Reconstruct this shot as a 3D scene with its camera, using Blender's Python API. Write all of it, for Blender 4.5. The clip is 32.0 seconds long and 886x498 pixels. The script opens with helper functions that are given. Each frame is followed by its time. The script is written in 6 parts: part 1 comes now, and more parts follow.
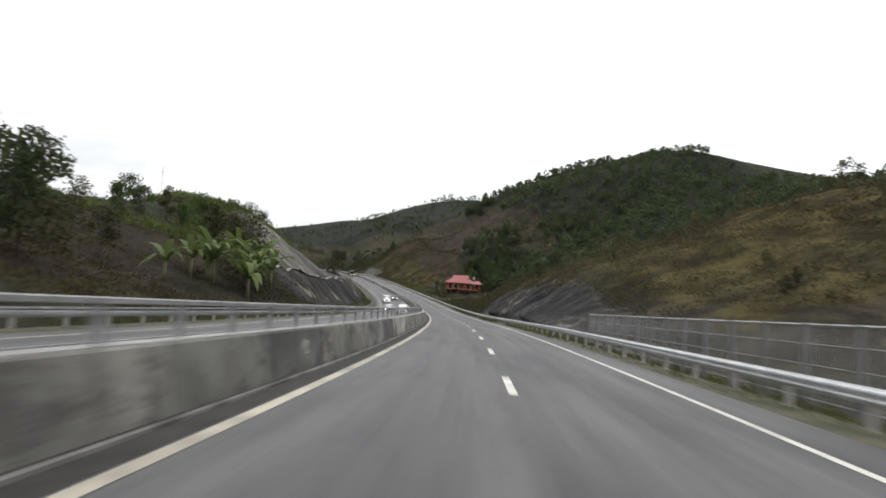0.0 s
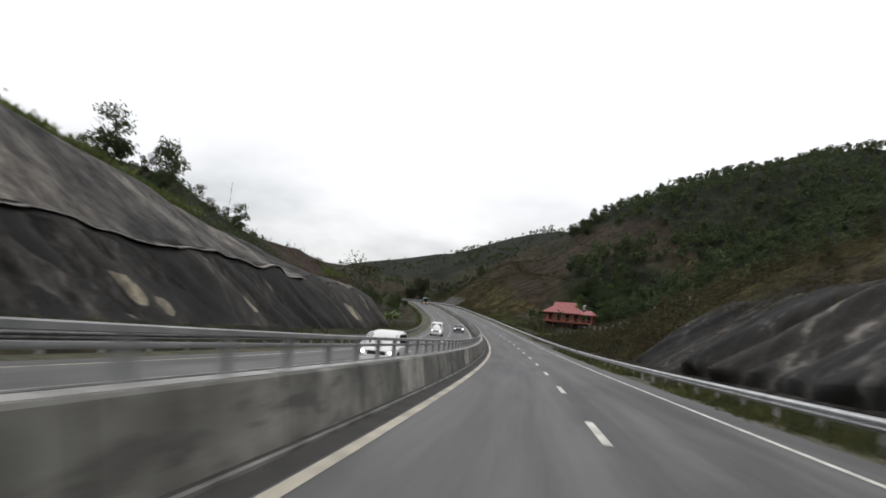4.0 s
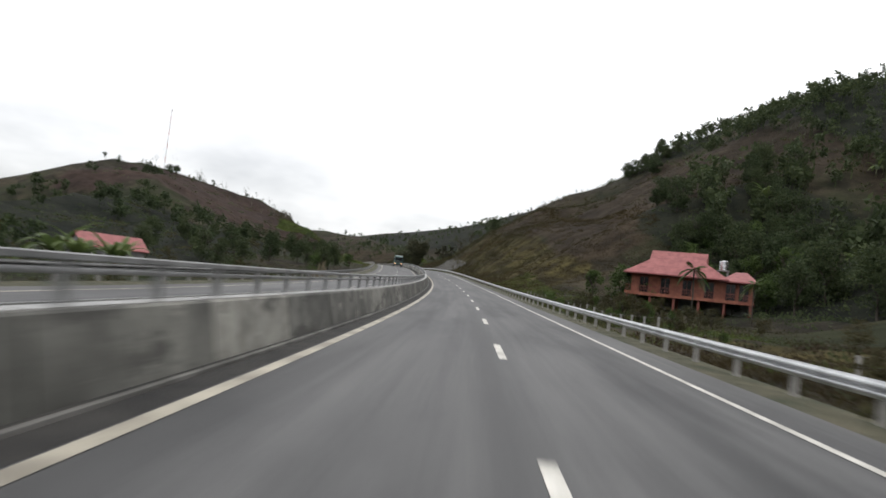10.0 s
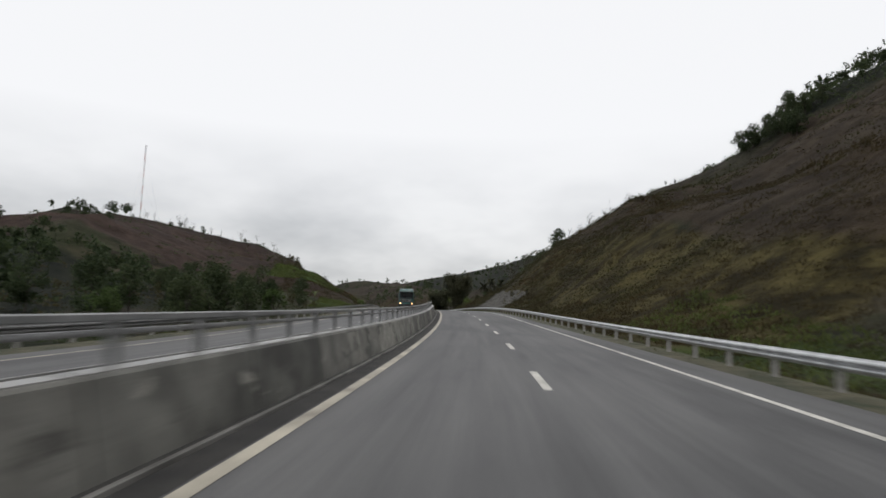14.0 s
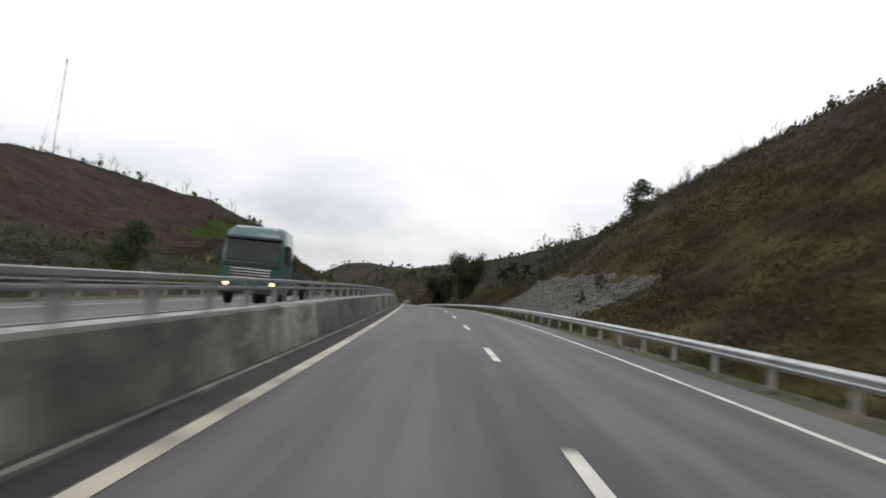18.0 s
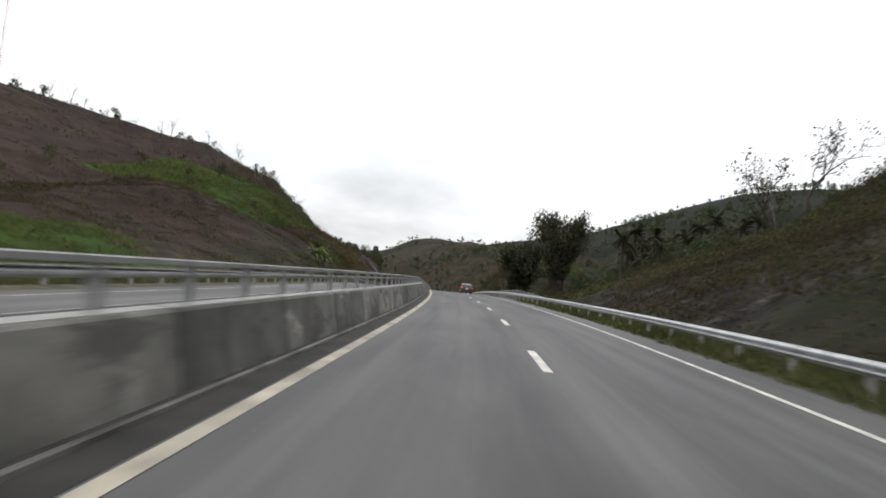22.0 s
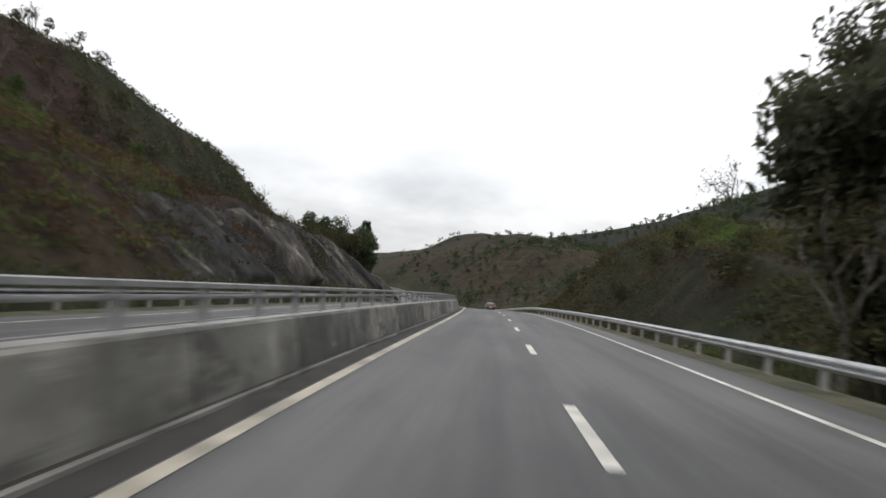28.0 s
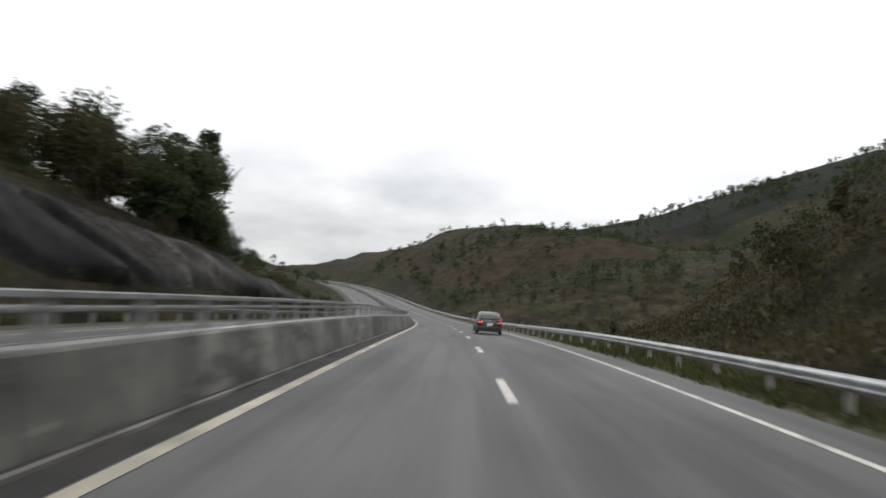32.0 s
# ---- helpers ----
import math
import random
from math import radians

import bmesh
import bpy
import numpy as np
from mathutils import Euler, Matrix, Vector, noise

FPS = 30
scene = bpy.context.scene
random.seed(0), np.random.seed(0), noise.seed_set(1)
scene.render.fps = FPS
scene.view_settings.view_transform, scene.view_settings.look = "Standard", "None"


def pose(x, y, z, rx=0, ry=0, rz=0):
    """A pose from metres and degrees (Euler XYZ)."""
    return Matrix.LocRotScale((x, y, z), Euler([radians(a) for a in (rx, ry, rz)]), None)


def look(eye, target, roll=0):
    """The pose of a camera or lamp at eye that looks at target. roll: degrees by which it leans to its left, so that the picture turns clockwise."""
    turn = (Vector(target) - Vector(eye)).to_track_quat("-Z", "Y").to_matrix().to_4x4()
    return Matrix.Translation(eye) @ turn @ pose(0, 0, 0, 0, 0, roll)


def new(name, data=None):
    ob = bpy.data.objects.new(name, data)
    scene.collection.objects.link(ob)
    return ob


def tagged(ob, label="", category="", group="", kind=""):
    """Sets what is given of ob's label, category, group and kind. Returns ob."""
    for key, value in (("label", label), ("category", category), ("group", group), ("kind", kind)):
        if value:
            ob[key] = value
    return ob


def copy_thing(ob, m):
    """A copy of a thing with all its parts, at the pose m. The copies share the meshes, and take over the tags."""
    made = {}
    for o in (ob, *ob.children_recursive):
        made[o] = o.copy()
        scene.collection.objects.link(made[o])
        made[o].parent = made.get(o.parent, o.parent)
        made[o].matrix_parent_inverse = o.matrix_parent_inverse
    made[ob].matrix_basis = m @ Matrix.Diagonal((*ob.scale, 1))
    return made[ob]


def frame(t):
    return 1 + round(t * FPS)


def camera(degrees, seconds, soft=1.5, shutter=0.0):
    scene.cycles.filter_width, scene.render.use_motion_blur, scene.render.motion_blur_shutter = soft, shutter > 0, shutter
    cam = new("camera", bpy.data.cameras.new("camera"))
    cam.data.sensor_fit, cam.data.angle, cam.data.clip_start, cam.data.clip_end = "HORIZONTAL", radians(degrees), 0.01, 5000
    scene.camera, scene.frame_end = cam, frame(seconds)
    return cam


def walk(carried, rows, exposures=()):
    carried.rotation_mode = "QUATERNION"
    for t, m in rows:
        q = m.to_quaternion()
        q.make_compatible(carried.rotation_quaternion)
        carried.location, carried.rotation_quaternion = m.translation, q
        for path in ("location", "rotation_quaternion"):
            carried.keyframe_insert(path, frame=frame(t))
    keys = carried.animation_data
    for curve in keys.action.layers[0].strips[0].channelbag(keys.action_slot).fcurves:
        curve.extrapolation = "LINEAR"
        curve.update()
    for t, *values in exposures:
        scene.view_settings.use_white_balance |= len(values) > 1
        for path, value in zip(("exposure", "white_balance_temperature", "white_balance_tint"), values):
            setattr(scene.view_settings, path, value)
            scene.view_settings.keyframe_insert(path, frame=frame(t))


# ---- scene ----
# Scale: traffic lanes 3.75 m wide; one unit is a metre.
cam = camera(67.80, 32.0, soft=1.6, shutter=0.6)
PATH = [
    (0, (1.130, 0.000, 1.550), (-2.536, 49.797, 4.176), 4.08),
    (1, (0.617, 20.788, 0.769), (-6.332, 70.094, 5.312), 4.30),
    (2, (-0.431, 41.612, 0.027), (-10.191, 90.440, 4.564), 4.45),
    (3, (-1.930, 62.510, -0.724), (-10.649, 111.424, 4.901), 5.69),
    (4, (-3.765, 83.529, -1.513), (-15.019, 132.000, 3.380), 5.25),
    (5, (-5.559, 104.634, -2.230), (-18.920, 152.629, 2.010), 4.52),
    (6, (-7.697, 125.718, -2.819), (-23.143, 173.137, 0.768), 3.80),
    (6.5, (-8.919, 136.278, -3.047), (-22.245, 184.256, 1.490), 2.97),
    (7, (-10.256, 146.890, -3.225), (-24.299, 194.744, 0.356), 0.91),
    (7.5, (-11.705, 157.551, -3.352), (-26.028, 205.320, 0.240), 3.15),
    (8, (-13.282, 168.259, -3.426), (-26.679, 216.308, 0.011), 4.14),
    (8.5, (-15.064, 178.862, -3.444), (-27.584, 227.176, -0.434), 4.12),
    (9, (-16.922, 189.242, -3.408), (-29.139, 237.604, 0.045), 5.30),
    (9.5, (-18.845, 199.401, -3.322), (-31.877, 247.550, 0.118), 6.01),
    (10, (-20.822, 209.339, -3.201), (-33.491, 257.603, -0.029), 6.65),
    (10.5, (-22.908, 219.300, -3.051), (-35.092, 267.722, -0.439), 8.20),
    (11, (-25.139, 229.531, -2.865), (-39.191, 277.482, -1.072), 8.38),
    (11.5, (-27.517, 240.031, -2.643), (-41.317, 288.035, -0.369), 7.91),
    (12, (-30.047, 250.799, -2.382), (-44.351, 298.649, 0.023), 8.53),
    (12.5, (-32.709, 261.482, -2.093), (-46.775, 309.417, 0.011), 8.11),
    (13, (-35.360, 271.758, -1.785), (-51.958, 318.838, 1.032), 5.89),
    (13.5, (-37.987, 281.627, -1.461), (-56.282, 327.804, 4.276), 3.22),
    (14, (-40.590, 291.089, -1.125), (-56.876, 337.955, 5.065), 1.55),
    (15, (-46.076, 310.005, -0.377), (-62.892, 356.710, 5.613), 2.54),
    (16, (-52.241, 329.682, 0.515), (-69.584, 376.219, 6.304), 3.54),
    (17, (-58.559, 349.243, 1.517), (-76.192, 395.704, 7.045), 4.43),
    (17.5, (-61.725, 358.607, 2.028), (-79.399, 405.021, 7.804), 5.77),
    (18, (-64.877, 367.699, 2.505), (-81.979, 414.386, 7.776), 5.30),
    (18.5, (-68.055, 376.623, 2.951), (-85.218, 423.299, 8.128), 4.61),
    (19, (-71.300, 385.487, 3.372), (-89.596, 431.795, 7.935), 5.02),
    (19.5, (-74.612, 394.287, 3.768), (-93.563, 440.366, 7.960), 4.63),
    (20, (-77.988, 403.024, 4.133), (-98.722, 448.393, 7.576), 4.82),
    (20.5, (-81.459, 411.639, 4.463), (-104.124, 456.084, 7.776), 5.59),
    (21, (-84.937, 420.120, 4.759), (-107.105, 464.801, 8.261), 5.43),
    (21.5, (-88.410, 428.472, 5.021), (-110.495, 473.178, 8.708), 5.49),
    (22, (-91.875, 436.695, 5.255), (-113.901, 481.476, 8.344), 5.74),
    (22.5, (-95.406, 444.928, 5.469), (-117.837, 489.588, 7.000), 5.59),
    (23, (-99.083, 453.299, 5.665), (-118.843, 499.200, 7.301), 5.72),
    (23.5, (-102.897, 461.811, 5.842), (-121.404, 508.189, 8.421), 5.61),
    (24, (-106.902, 470.442, 6.001), (-126.795, 516.280, 7.788), 4.28),
    (24.5, (-110.983, 479.055, 6.149), (-129.376, 525.509, 8.069), 4.77),
    (25, (-115.088, 487.486, 6.281), (-136.638, 532.586, 7.550), 4.66),
    (25.5, (-119.198, 495.747, 6.401), (-140.696, 540.848, 8.334), 5.69),
    (26, (-123.294, 503.842, 6.505), (-143.243, 549.469, 11.012), 5.15),
    (26.5, (-127.458, 511.924, 6.580), (-151.081, 555.923, 9.040), 3.11),
    (27.5, (-136.002, 528.618, 6.635), (-160.557, 572.091, 9.308), 3.85),
    (28.5, (-144.526, 546.052, 6.564), (-170.002, 588.978, 9.451), 4.58),
    (29, (-148.683, 554.845, 6.503), (-174.210, 597.761, 9.073), 4.07),
    (29.5, (-152.815, 563.629, 6.428), (-179.316, 605.993, 8.159), 4.11),
    (30, (-156.970, 572.379, 6.337), (-182.948, 615.029, 8.822), 4.59),
    (30.5, (-161.199, 581.122, 6.229), (-188.007, 623.281, 8.219), 2.67),
    (31, (-165.528, 589.893, 6.098), (-191.602, 632.513, 8.030), 4.65),
    (31.5, (-169.958, 598.694, 5.945), (-196.961, 640.734, 7.821), 4.04),
    (32, (-174.490, 607.522, 5.770), (-199.136, 650.927, 8.681), 3.72),
]
walk(cam, [(t, look(eye, target, roll)) for t, eye, target, roll in PATH], exposures=[(0, 0.25), (1, -0.05), (2, -0.25), (3, -0.2), (6, -0.1), (7, -0.15), (9, 0.04), (10, 0.05), (11, 0.28), (13, 0.08), (14, -0.46), (17, -0.28), (20, -0.1), (22, 0.04), (23, 0.06), (25, 0.14), (26, -0.04), (29, -0.05), (32, -0.08)])

SKY_SHARE, CLOUD_LIGHT, SUN_POWER = 0.02, 0.95, 0.5

# the road's bends (1/m) and rise (m/m), every 40 m from -40 m on
BEND = [0.00180, 0.00144, 0.00108, 0.00058, 0.00087, 0.00103, 0.00093, 0.00073, 0.00074, 0.00115, 0.00078, 0.00100, 0.00043, 0.00148, 0.00067, -0.00131, 0.00080, 0.00080, 0.00077, 0.00111, 0.00112, 0.00088, 0.00065, 0.00061, 0.00069, 0.00082]
RISE = [-0.0419, -0.0387, -0.0348, -0.0381, -0.0270, -0.0089, 0.0101, 0.0214, 0.0315, 0.0418, 0.0524, 0.0422, 0.0278, 0.0170, 0.0116, -0.0037, -0.0100, -0.0189, -0.0432, -0.0420, -0.0285, -0.0123, 0.0045, 0.0176, 0.0234, 0.0267]
LINE_RIGHT, DASH_PERIOD, DASH_LENGTH, DASH_START = 5.728, 11.7914, 3.49, 1.03
RAIL_LAT = 7.86

# ---- world and sun ----
world = bpy.data.worlds.new("overcast_sky")
scene.world = world
world.use_nodes = True
wn, wl = world.node_tree.nodes, world.node_tree.links
wn.clear()
w_out = wn.new("ShaderNodeOutputWorld")
w_bg = wn.new("ShaderNodeBackground")
w_sky = wn.new("ShaderNodeTexSky")
w_sky.sky_type = "NISHITA"
w_sky.sun_disc = False
w_sky.sun_elevation = radians(63)
w_sky.sun_rotation = radians(160)
w_sky.air_density, w_sky.dust_density = 1.0, 4.0
w_sc = wn.new("ShaderNodeVectorMath")
w_sc.operation = "SCALE"
w_sc.inputs["Scale"].default_value = SKY_SHARE
wl.new(w_sky.outputs[0], w_sc.inputs[0])
w_tc = wn.new("ShaderNodeTexCoord")
w_map = wn.new("ShaderNodeMapping")
w_map.inputs["Scale"].default_value = (1.0, 1.0, 2.6)
wl.new(w_tc.outputs["Generated"], w_map.inputs[0])
w_n1 = wn.new("ShaderNodeTexNoise")
w_n1.inputs["Scale"].default_value = 2.1
w_n1.inputs["Detail"].default_value = 5
w_n1.inputs["Roughness"].default_value = 0.56
wl.new(w_map.outputs[0], w_n1.inputs["Vector"])
w_r = wn.new("ShaderNodeValToRGB")
w_r.color_ramp.elements[0].position, w_r.color_ramp.elements[0].color = 0.35, (0.50, 0.515, 0.535, 1)
w_r.color_ramp.elements[1].position, w_r.color_ramp.elements[1].color = 0.62, (1.12, 1.12, 1.12, 1)
wl.new(w_n1.outputs[0], w_r.inputs[0])
# the cloud deck is greyest low over the hills and thins to white overhead
w_sep = wn.new("ShaderNodeSeparateXYZ")
wl.new(w_tc.outputs["Generated"], w_sep.inputs[0])
w_up = wn.new("ShaderNodeMapRange")
w_up.inputs["From Min"].default_value, w_up.inputs["From Max"].default_value = 0.09, 0.29
wl.new(w_sep.outputs["Z"], w_up.inputs["Value"])
w_mix = wn.new("ShaderNodeMix")
w_mix.data_type = "RGBA"
w_mix.inputs[7].default_value = (1.3, 1.3, 1.31, 1)
wl.new(w_up.outputs[0], w_mix.inputs[0])
wl.new(w_r.outputs[0], w_mix.inputs[6])
w_str = wn.new("ShaderNodeVectorMath")
w_str.operation = "SCALE"
w_str.inputs["Scale"].default_value = CLOUD_LIGHT
wl.new(w_mix.outputs[2], w_str.inputs[0])
w_add = wn.new("ShaderNodeVectorMath")
w_add.operation = "ADD"
wl.new(w_sc.outputs[0], w_add.inputs[0])
wl.new(w_str.outputs[0], w_add.inputs[1])
wl.new(w_add.outputs[0], w_bg.inputs["Color"])
wl.new(w_bg.outputs[0], w_out.inputs[0])
sun = new("sun", bpy.data.lights.new("sun", "SUN"))
sun.data.energy, sun.data.angle, sun.data.color = SUN_POWER, radians(25), (1.0, 0.97, 0.93)
sun.matrix_world = look((0, 0, 100), (-18, 48, 0))

# ---- the road's line ----
# bends to the left are positive; both along the middle of the fast lane, every 40 m from -40 m on
STEP = 2.0
S0 = -160.0
SS = np.arange(S0, 2602.0, STEP)
KN = np.arange(-40.0, 961.0, 40.0)
bend = np.interp(SS, KN, BEND)
bend[SS > 962] *= np.exp(-(SS[SS > 962] - 962) / 120.0)
rise = np.interp(SS, KN, RISE)
rise[SS > 962] *= np.exp(-(SS[SS > 962] - 962) / 150.0)
I0 = int(round(-S0 / STEP))
turn = np.cumsum(bend) * STEP
turn -= turn[I0]
LX, LY, LZ = (np.cumsum(a) * STEP for a in (-np.sin(turn), np.cos(turn), rise))
LX, LY, LZ = LX - LX[I0], LY - LY[I0], LZ - LZ[I0]


def road(s, lat, up=0.0):
    """World places at s metres along, lat metres to the right of the fast lane's middle, up metres over the road."""
    p = np.interp(s, SS, turn)
    return np.stack([np.interp(s, SS, LX) + lat * np.cos(p), np.interp(s, SS, LY) + lat * np.sin(p), np.interp(s, SS, LZ) + up + 0 * s], -1)


def road_pose(s, lat, up=0.0, spin=0.0):
    """A pose on the road, y pointing ahead, turned left by spin degrees."""
    x, y, z = road(np.float64(s), lat, up)
    return pose(x, y, z, 0, 0, math.degrees(float(np.interp(s, SS, turn))) + spin)


# ---- the lie of the land: heights over the road, station by station ----
R_LAT = (9, 14, 20, 30, 45, 75, 110, 160, 220, 350, 600, 1200)
R_NEAR = {
    -160: (-0.3, -1, -1.5, -1, 2, 10), 30: (-0.3, -1, -1.2, 0, 4, 14), 55: (-0.2, 0.5, 3, 6, 11, 22), 90: (0, 4, 9, 13, 18.9, 28.5),
    150: (0, 3.5, 8, 12, 17, 26), 195: (-0.2, 1.5, 4, 7, 12, 24), 235: (-0.4, -0.6, -0.6, -0.2, 2, 14), 315: (-0.5, -0.6, -0.3, 0, 1.5, 14),
    350: (-0.5, 0, 3, 10, 19, 30.8), 400: (-0.3, 1.5, 6, 15.3, 20.8, 42), 450: (0, 3, 8, 17.3, 27.9, 32.5), 505: (0, 2.7, 5.2, 9.8, 24.5, 42.4), 526: (-0.3, -0.2, 0.2, 1.2, 6, 16),
}
R_NEAR2 = {
    540: (-0.4, -0.6, -0.5, 0, 0.5, 5), 575: (-0.8, -2, -3, -3, -2, 0), 620: (-0.6, -1, 6.8, 5.4, 3, 6), 655: (0, 2.5, 10.1, 14.6, 12, 14),
    710: (-0.4, -1, -2, -3, -4, -4), 790: (-0.5, -3, -6, -8, -9, -8), 870: (-0.3, -1, 0, 3, 8, 18), 950: (0, 2, 6, 12, 20, 34),
    1100: (0, 4, 10, 18, 26.6, 34.8), 1400: (0, 4, 10, 18, 20.9, 19.1), 2600: (0, 4, 10, 18, 26.6, 27.9),
}
R_FAR = {
    -160: (22, 38, 50, 60, 70, 80), 55: (34, 48, 60, 70, 80, 90), 200: (37.2, 55.3, 63.5, 90, 95, 95), 310: (34.7, 61.4, 44.1, 58.7, 87.9, 95),
    400: (66.2, 83.9, 103.7, 101.2, 63.5, 100), 470: (66.6, 89.4, 111.6, 105, 100, 100), 510: (60.1, 40.1, 64.5, 70, 85, 95), 580: (7.6, 20, 34, 60, 100, 110),
    720: (2, 10, 22, 16.2, 109.3, 130), 870: (25, 34, 45, 95, 128, 170), 950: (36, 27.1, 33.9, 112, 160, 165), 1150: (50.2, 59.4, 44.4, 94, 186, 110),
    1400: (35, 40, 76, 69.8, 149.8, 136.3), 2600: (25.9, 28.3, 34.6, 97.9, 53.1, 150),
}
L_LAT = (14.6, 17, 20.5, 22, 29, 37, 50, 70, 100, 140, 200, 380)
L_NEAR = {
    -160: (-0.3, 0, 0.8, 1, 2, 3), 45: (-0.3, 0.3, 1.5, 2, 4, 4.3), 78: (0, 1.3, 4.6, 5, 8.2, 10.3), 92: (0, 1.0, 5.0, 5.4, 12.8, 13.9),
    177: (0, 1.1, 5.6, 5.9, 7.4, 12), 192.5: (-0.1, 0.2, 0.8, 1, 2, 2.5), 225: (-0.5, -0.8, -1, -0.9, -1.5, -0.5), 318: (-0.5, -1.1, -1.8, -2.1, -3.0, -3.8), 440: (-0.5, -0.8, -1, -0.8, -0.3, 0.5),
    490: (-0.4, 0, 0.8, 1.2, 2.5, 4), 545: (0, 1, 3, 4, 6.9, 10.2), 590: (0, 2, 6, 7.4, 10.4, 16.1), 640: (0, 2.5, 7.8, 8.6, 6.4, 6.8),
}
L_NEAR2 = {
    690: (0, 3, 5.4, 6.8, 8.8, 12), 725: (0, 2, 3.5, 3.5, 7, 9), 770: (-0.2, 0, 1, 1.5, 3, 4), 850: (-0.5, -0.6, -0.5, 0, 1, 2),
    1000: (-0.3, 0, 1, 2, 4, 6), 1400: (-0.3, 0, 1, 2, 4, 6), 2600: (-0.3, 0, 1, 2, 4, 6),
}
L_FAR = {
    -160: (5, 7, 9, 11, 13, 15), 60: (3.7, 10, 11, 12, 13, 15), 95: (10.6, 14.6, 24.3, 28, 30, 30), 181: (20.4, 19, 14.5, 27, 28, 30),
    220: (1.6, 7, 8, 10, 12, 15), 318: (-4.2, -3.6, 3, 2, 8, 16), 440: (2, 4, 9, -15.4, 11.6, 20), 520: (7.7, 14, 27, 24.1, -20.3, 40), 590: (19, 21.7, 35.4, 43.5, 18.3, 54.3),
}
L_FAR2 = {
    640: (27, 36.9, 42.5, 50.2, 30.3, 12.6), 690: (26.8, 33.8, 34, 38, 32.8, 24.4), 730: (2.4, 15, 17, 20, 22, 25), 800: (6, 8, 10, 14, 18, 22),
    1000: (10, 16, 22, 30, 40, 45), 1400: (10, 16, 22, 30, 40, 45), 2600: (10, 16, 22, 30, 40, 45),
}


def profile_grid(tables, s):
    """Heights at the stations s of all columns, smooth along the road."""
    rows = {}
    for table in tables:
        rows.update(table)
    st = np.array(sorted(rows), float)
    val = np.array([rows[k] for k in sorted(rows)], float)
    k = np.clip(np.searchsorted(st, s) - 1, 0, len(st) - 2)
    u = np.clip((s - st[k]) / (st[k + 1] - st[k]), 0, 1)
    u = u * u * (3 - 2 * u)
    return val[k] * (1 - u)[:, None] + val[k + 1] * u[:, None]


R_TAB = (lambda s: np.concatenate([profile_grid((R_NEAR, R_NEAR2), s), profile_grid((R_FAR,), s)], 1))
L_TAB = (lambda s: np.concatenate([profile_grid((L_NEAR, L_NEAR2), s), profile_grid((L_FAR, L_FAR2), s)], 1))


def wave(x, y, size, seed=0):
    """Smooth value noise about 0, from -1 to 1, for arrays."""
    x, y = np.asarray(x) / size + seed * 17.3, np.asarray(y) / size - seed * 9.1
    xi, yi = np.floor(x), np.floor(y)
    u, v = x - xi, y - yi
    u, v = u * u * (3 - 2 * u), v * v * (3 - 2 * v)

    def h(a, b):
        q = np.sin(a * 127.1 + b * 311.7 + seed) * 43758.5453
        return (q - np.floor(q)) * 2 - 1

    return (h(xi, yi) * (1 - u) + h(xi + 1, yi) * u) * (1 - v) + (h(xi, yi + 1) * (1 - u) + h(xi + 1, yi + 1) * u) * v


def land(s, lat):
    """Height over the road of the ground at arrays s, lat (either side, beyond the verges)."""
    s, lat = np.atleast_1d(np.asarray(s, float)), np.atleast_1d(np.asarray(lat, float))
    s, lat = np.broadcast_arrays(s, lat)
    shape, s, lat = s.shape, s.ravel(), lat.ravel()
    z = np.zeros(len(s))
    for side, lats, tab in ((1, R_LAT, R_TAB), (-1, L_LAT, L_TAB)):
        m = lat * side > 0
        if not m.any():
            continue
        t, a = tab(s[m]), np.abs(lat[m])
        la = np.array(lats, float)
        k = np.clip(np.searchsorted(la, a) - 1, 0, len(la) - 2)
        u = np.clip((a - la[k]) / (la[k + 1] - la[k]), 0, 1)
        i = np.arange(len(a))
        z[m] = t[i, k] * (1 - u) + t[i, k + 1] * u
    away = np.clip((np.where(lat > 0, lat - 10, -lat - 17)) / 30, 0, 1)
    rough = 1.2 * wave(s, lat, 23, 1) + 0.6 * wave(s, lat, 9, 2) + 4 * wave(s, lat, 70, 3) * np.clip(np.abs(lat) / 120, 0, 1.5)
    near = np.clip((np.where(lat > 0, lat - 9.5, -lat - 16)) / 4, 0, 1) * (0.35 * wave(s, lat, 4.5, 4) + 0.16 * wave(s, lat, 1.9, 5))
    return (z + rough * away + near).reshape(shape)


def ground_at(s, lat, up=0.0):
    return road(np.float64(s), lat, float(land(s, lat)[0]) + up)


# ---- materials ----
def material(name, rough=0.8, metal=0.0):
    m = bpy.data.materials.new(name)
    m.use_nodes = True
    b = m.node_tree.nodes["Principled BSDF"]
    b.inputs["Roughness"].default_value, b.inputs["Metallic"].default_value = rough, metal
    return m, m.node_tree.nodes, m.node_tree.links, b


def texture(n, l, scale, detail=4.0, rough=0.55, vec=None, kind="Noise"):
    t = n.new("ShaderNodeTex" + kind)
    t.inputs["Scale"].default_value = scale
    if kind == "Noise":
        t.inputs["Detail"].default_value, t.inputs["Roughness"].default_value = detail, rough
    if vec is None:
        vec = n.new("ShaderNodeTexCoord").outputs["Object"]
    l.new(vec, t.inputs["Vector"])
    return t


def ramp(n, l, value, *stops):
    r = n.new("ShaderNodeValToRGB")
    while len(r.color_ramp.elements) < len(stops):
        r.color_ramp.elements.new(0.5)
    for e, (p, c) in zip(r.color_ramp.elements, stops):
        e.position, e.color = p, (*c, 1)
    l.new(value, r.inputs[0])
    return r.outputs[0]


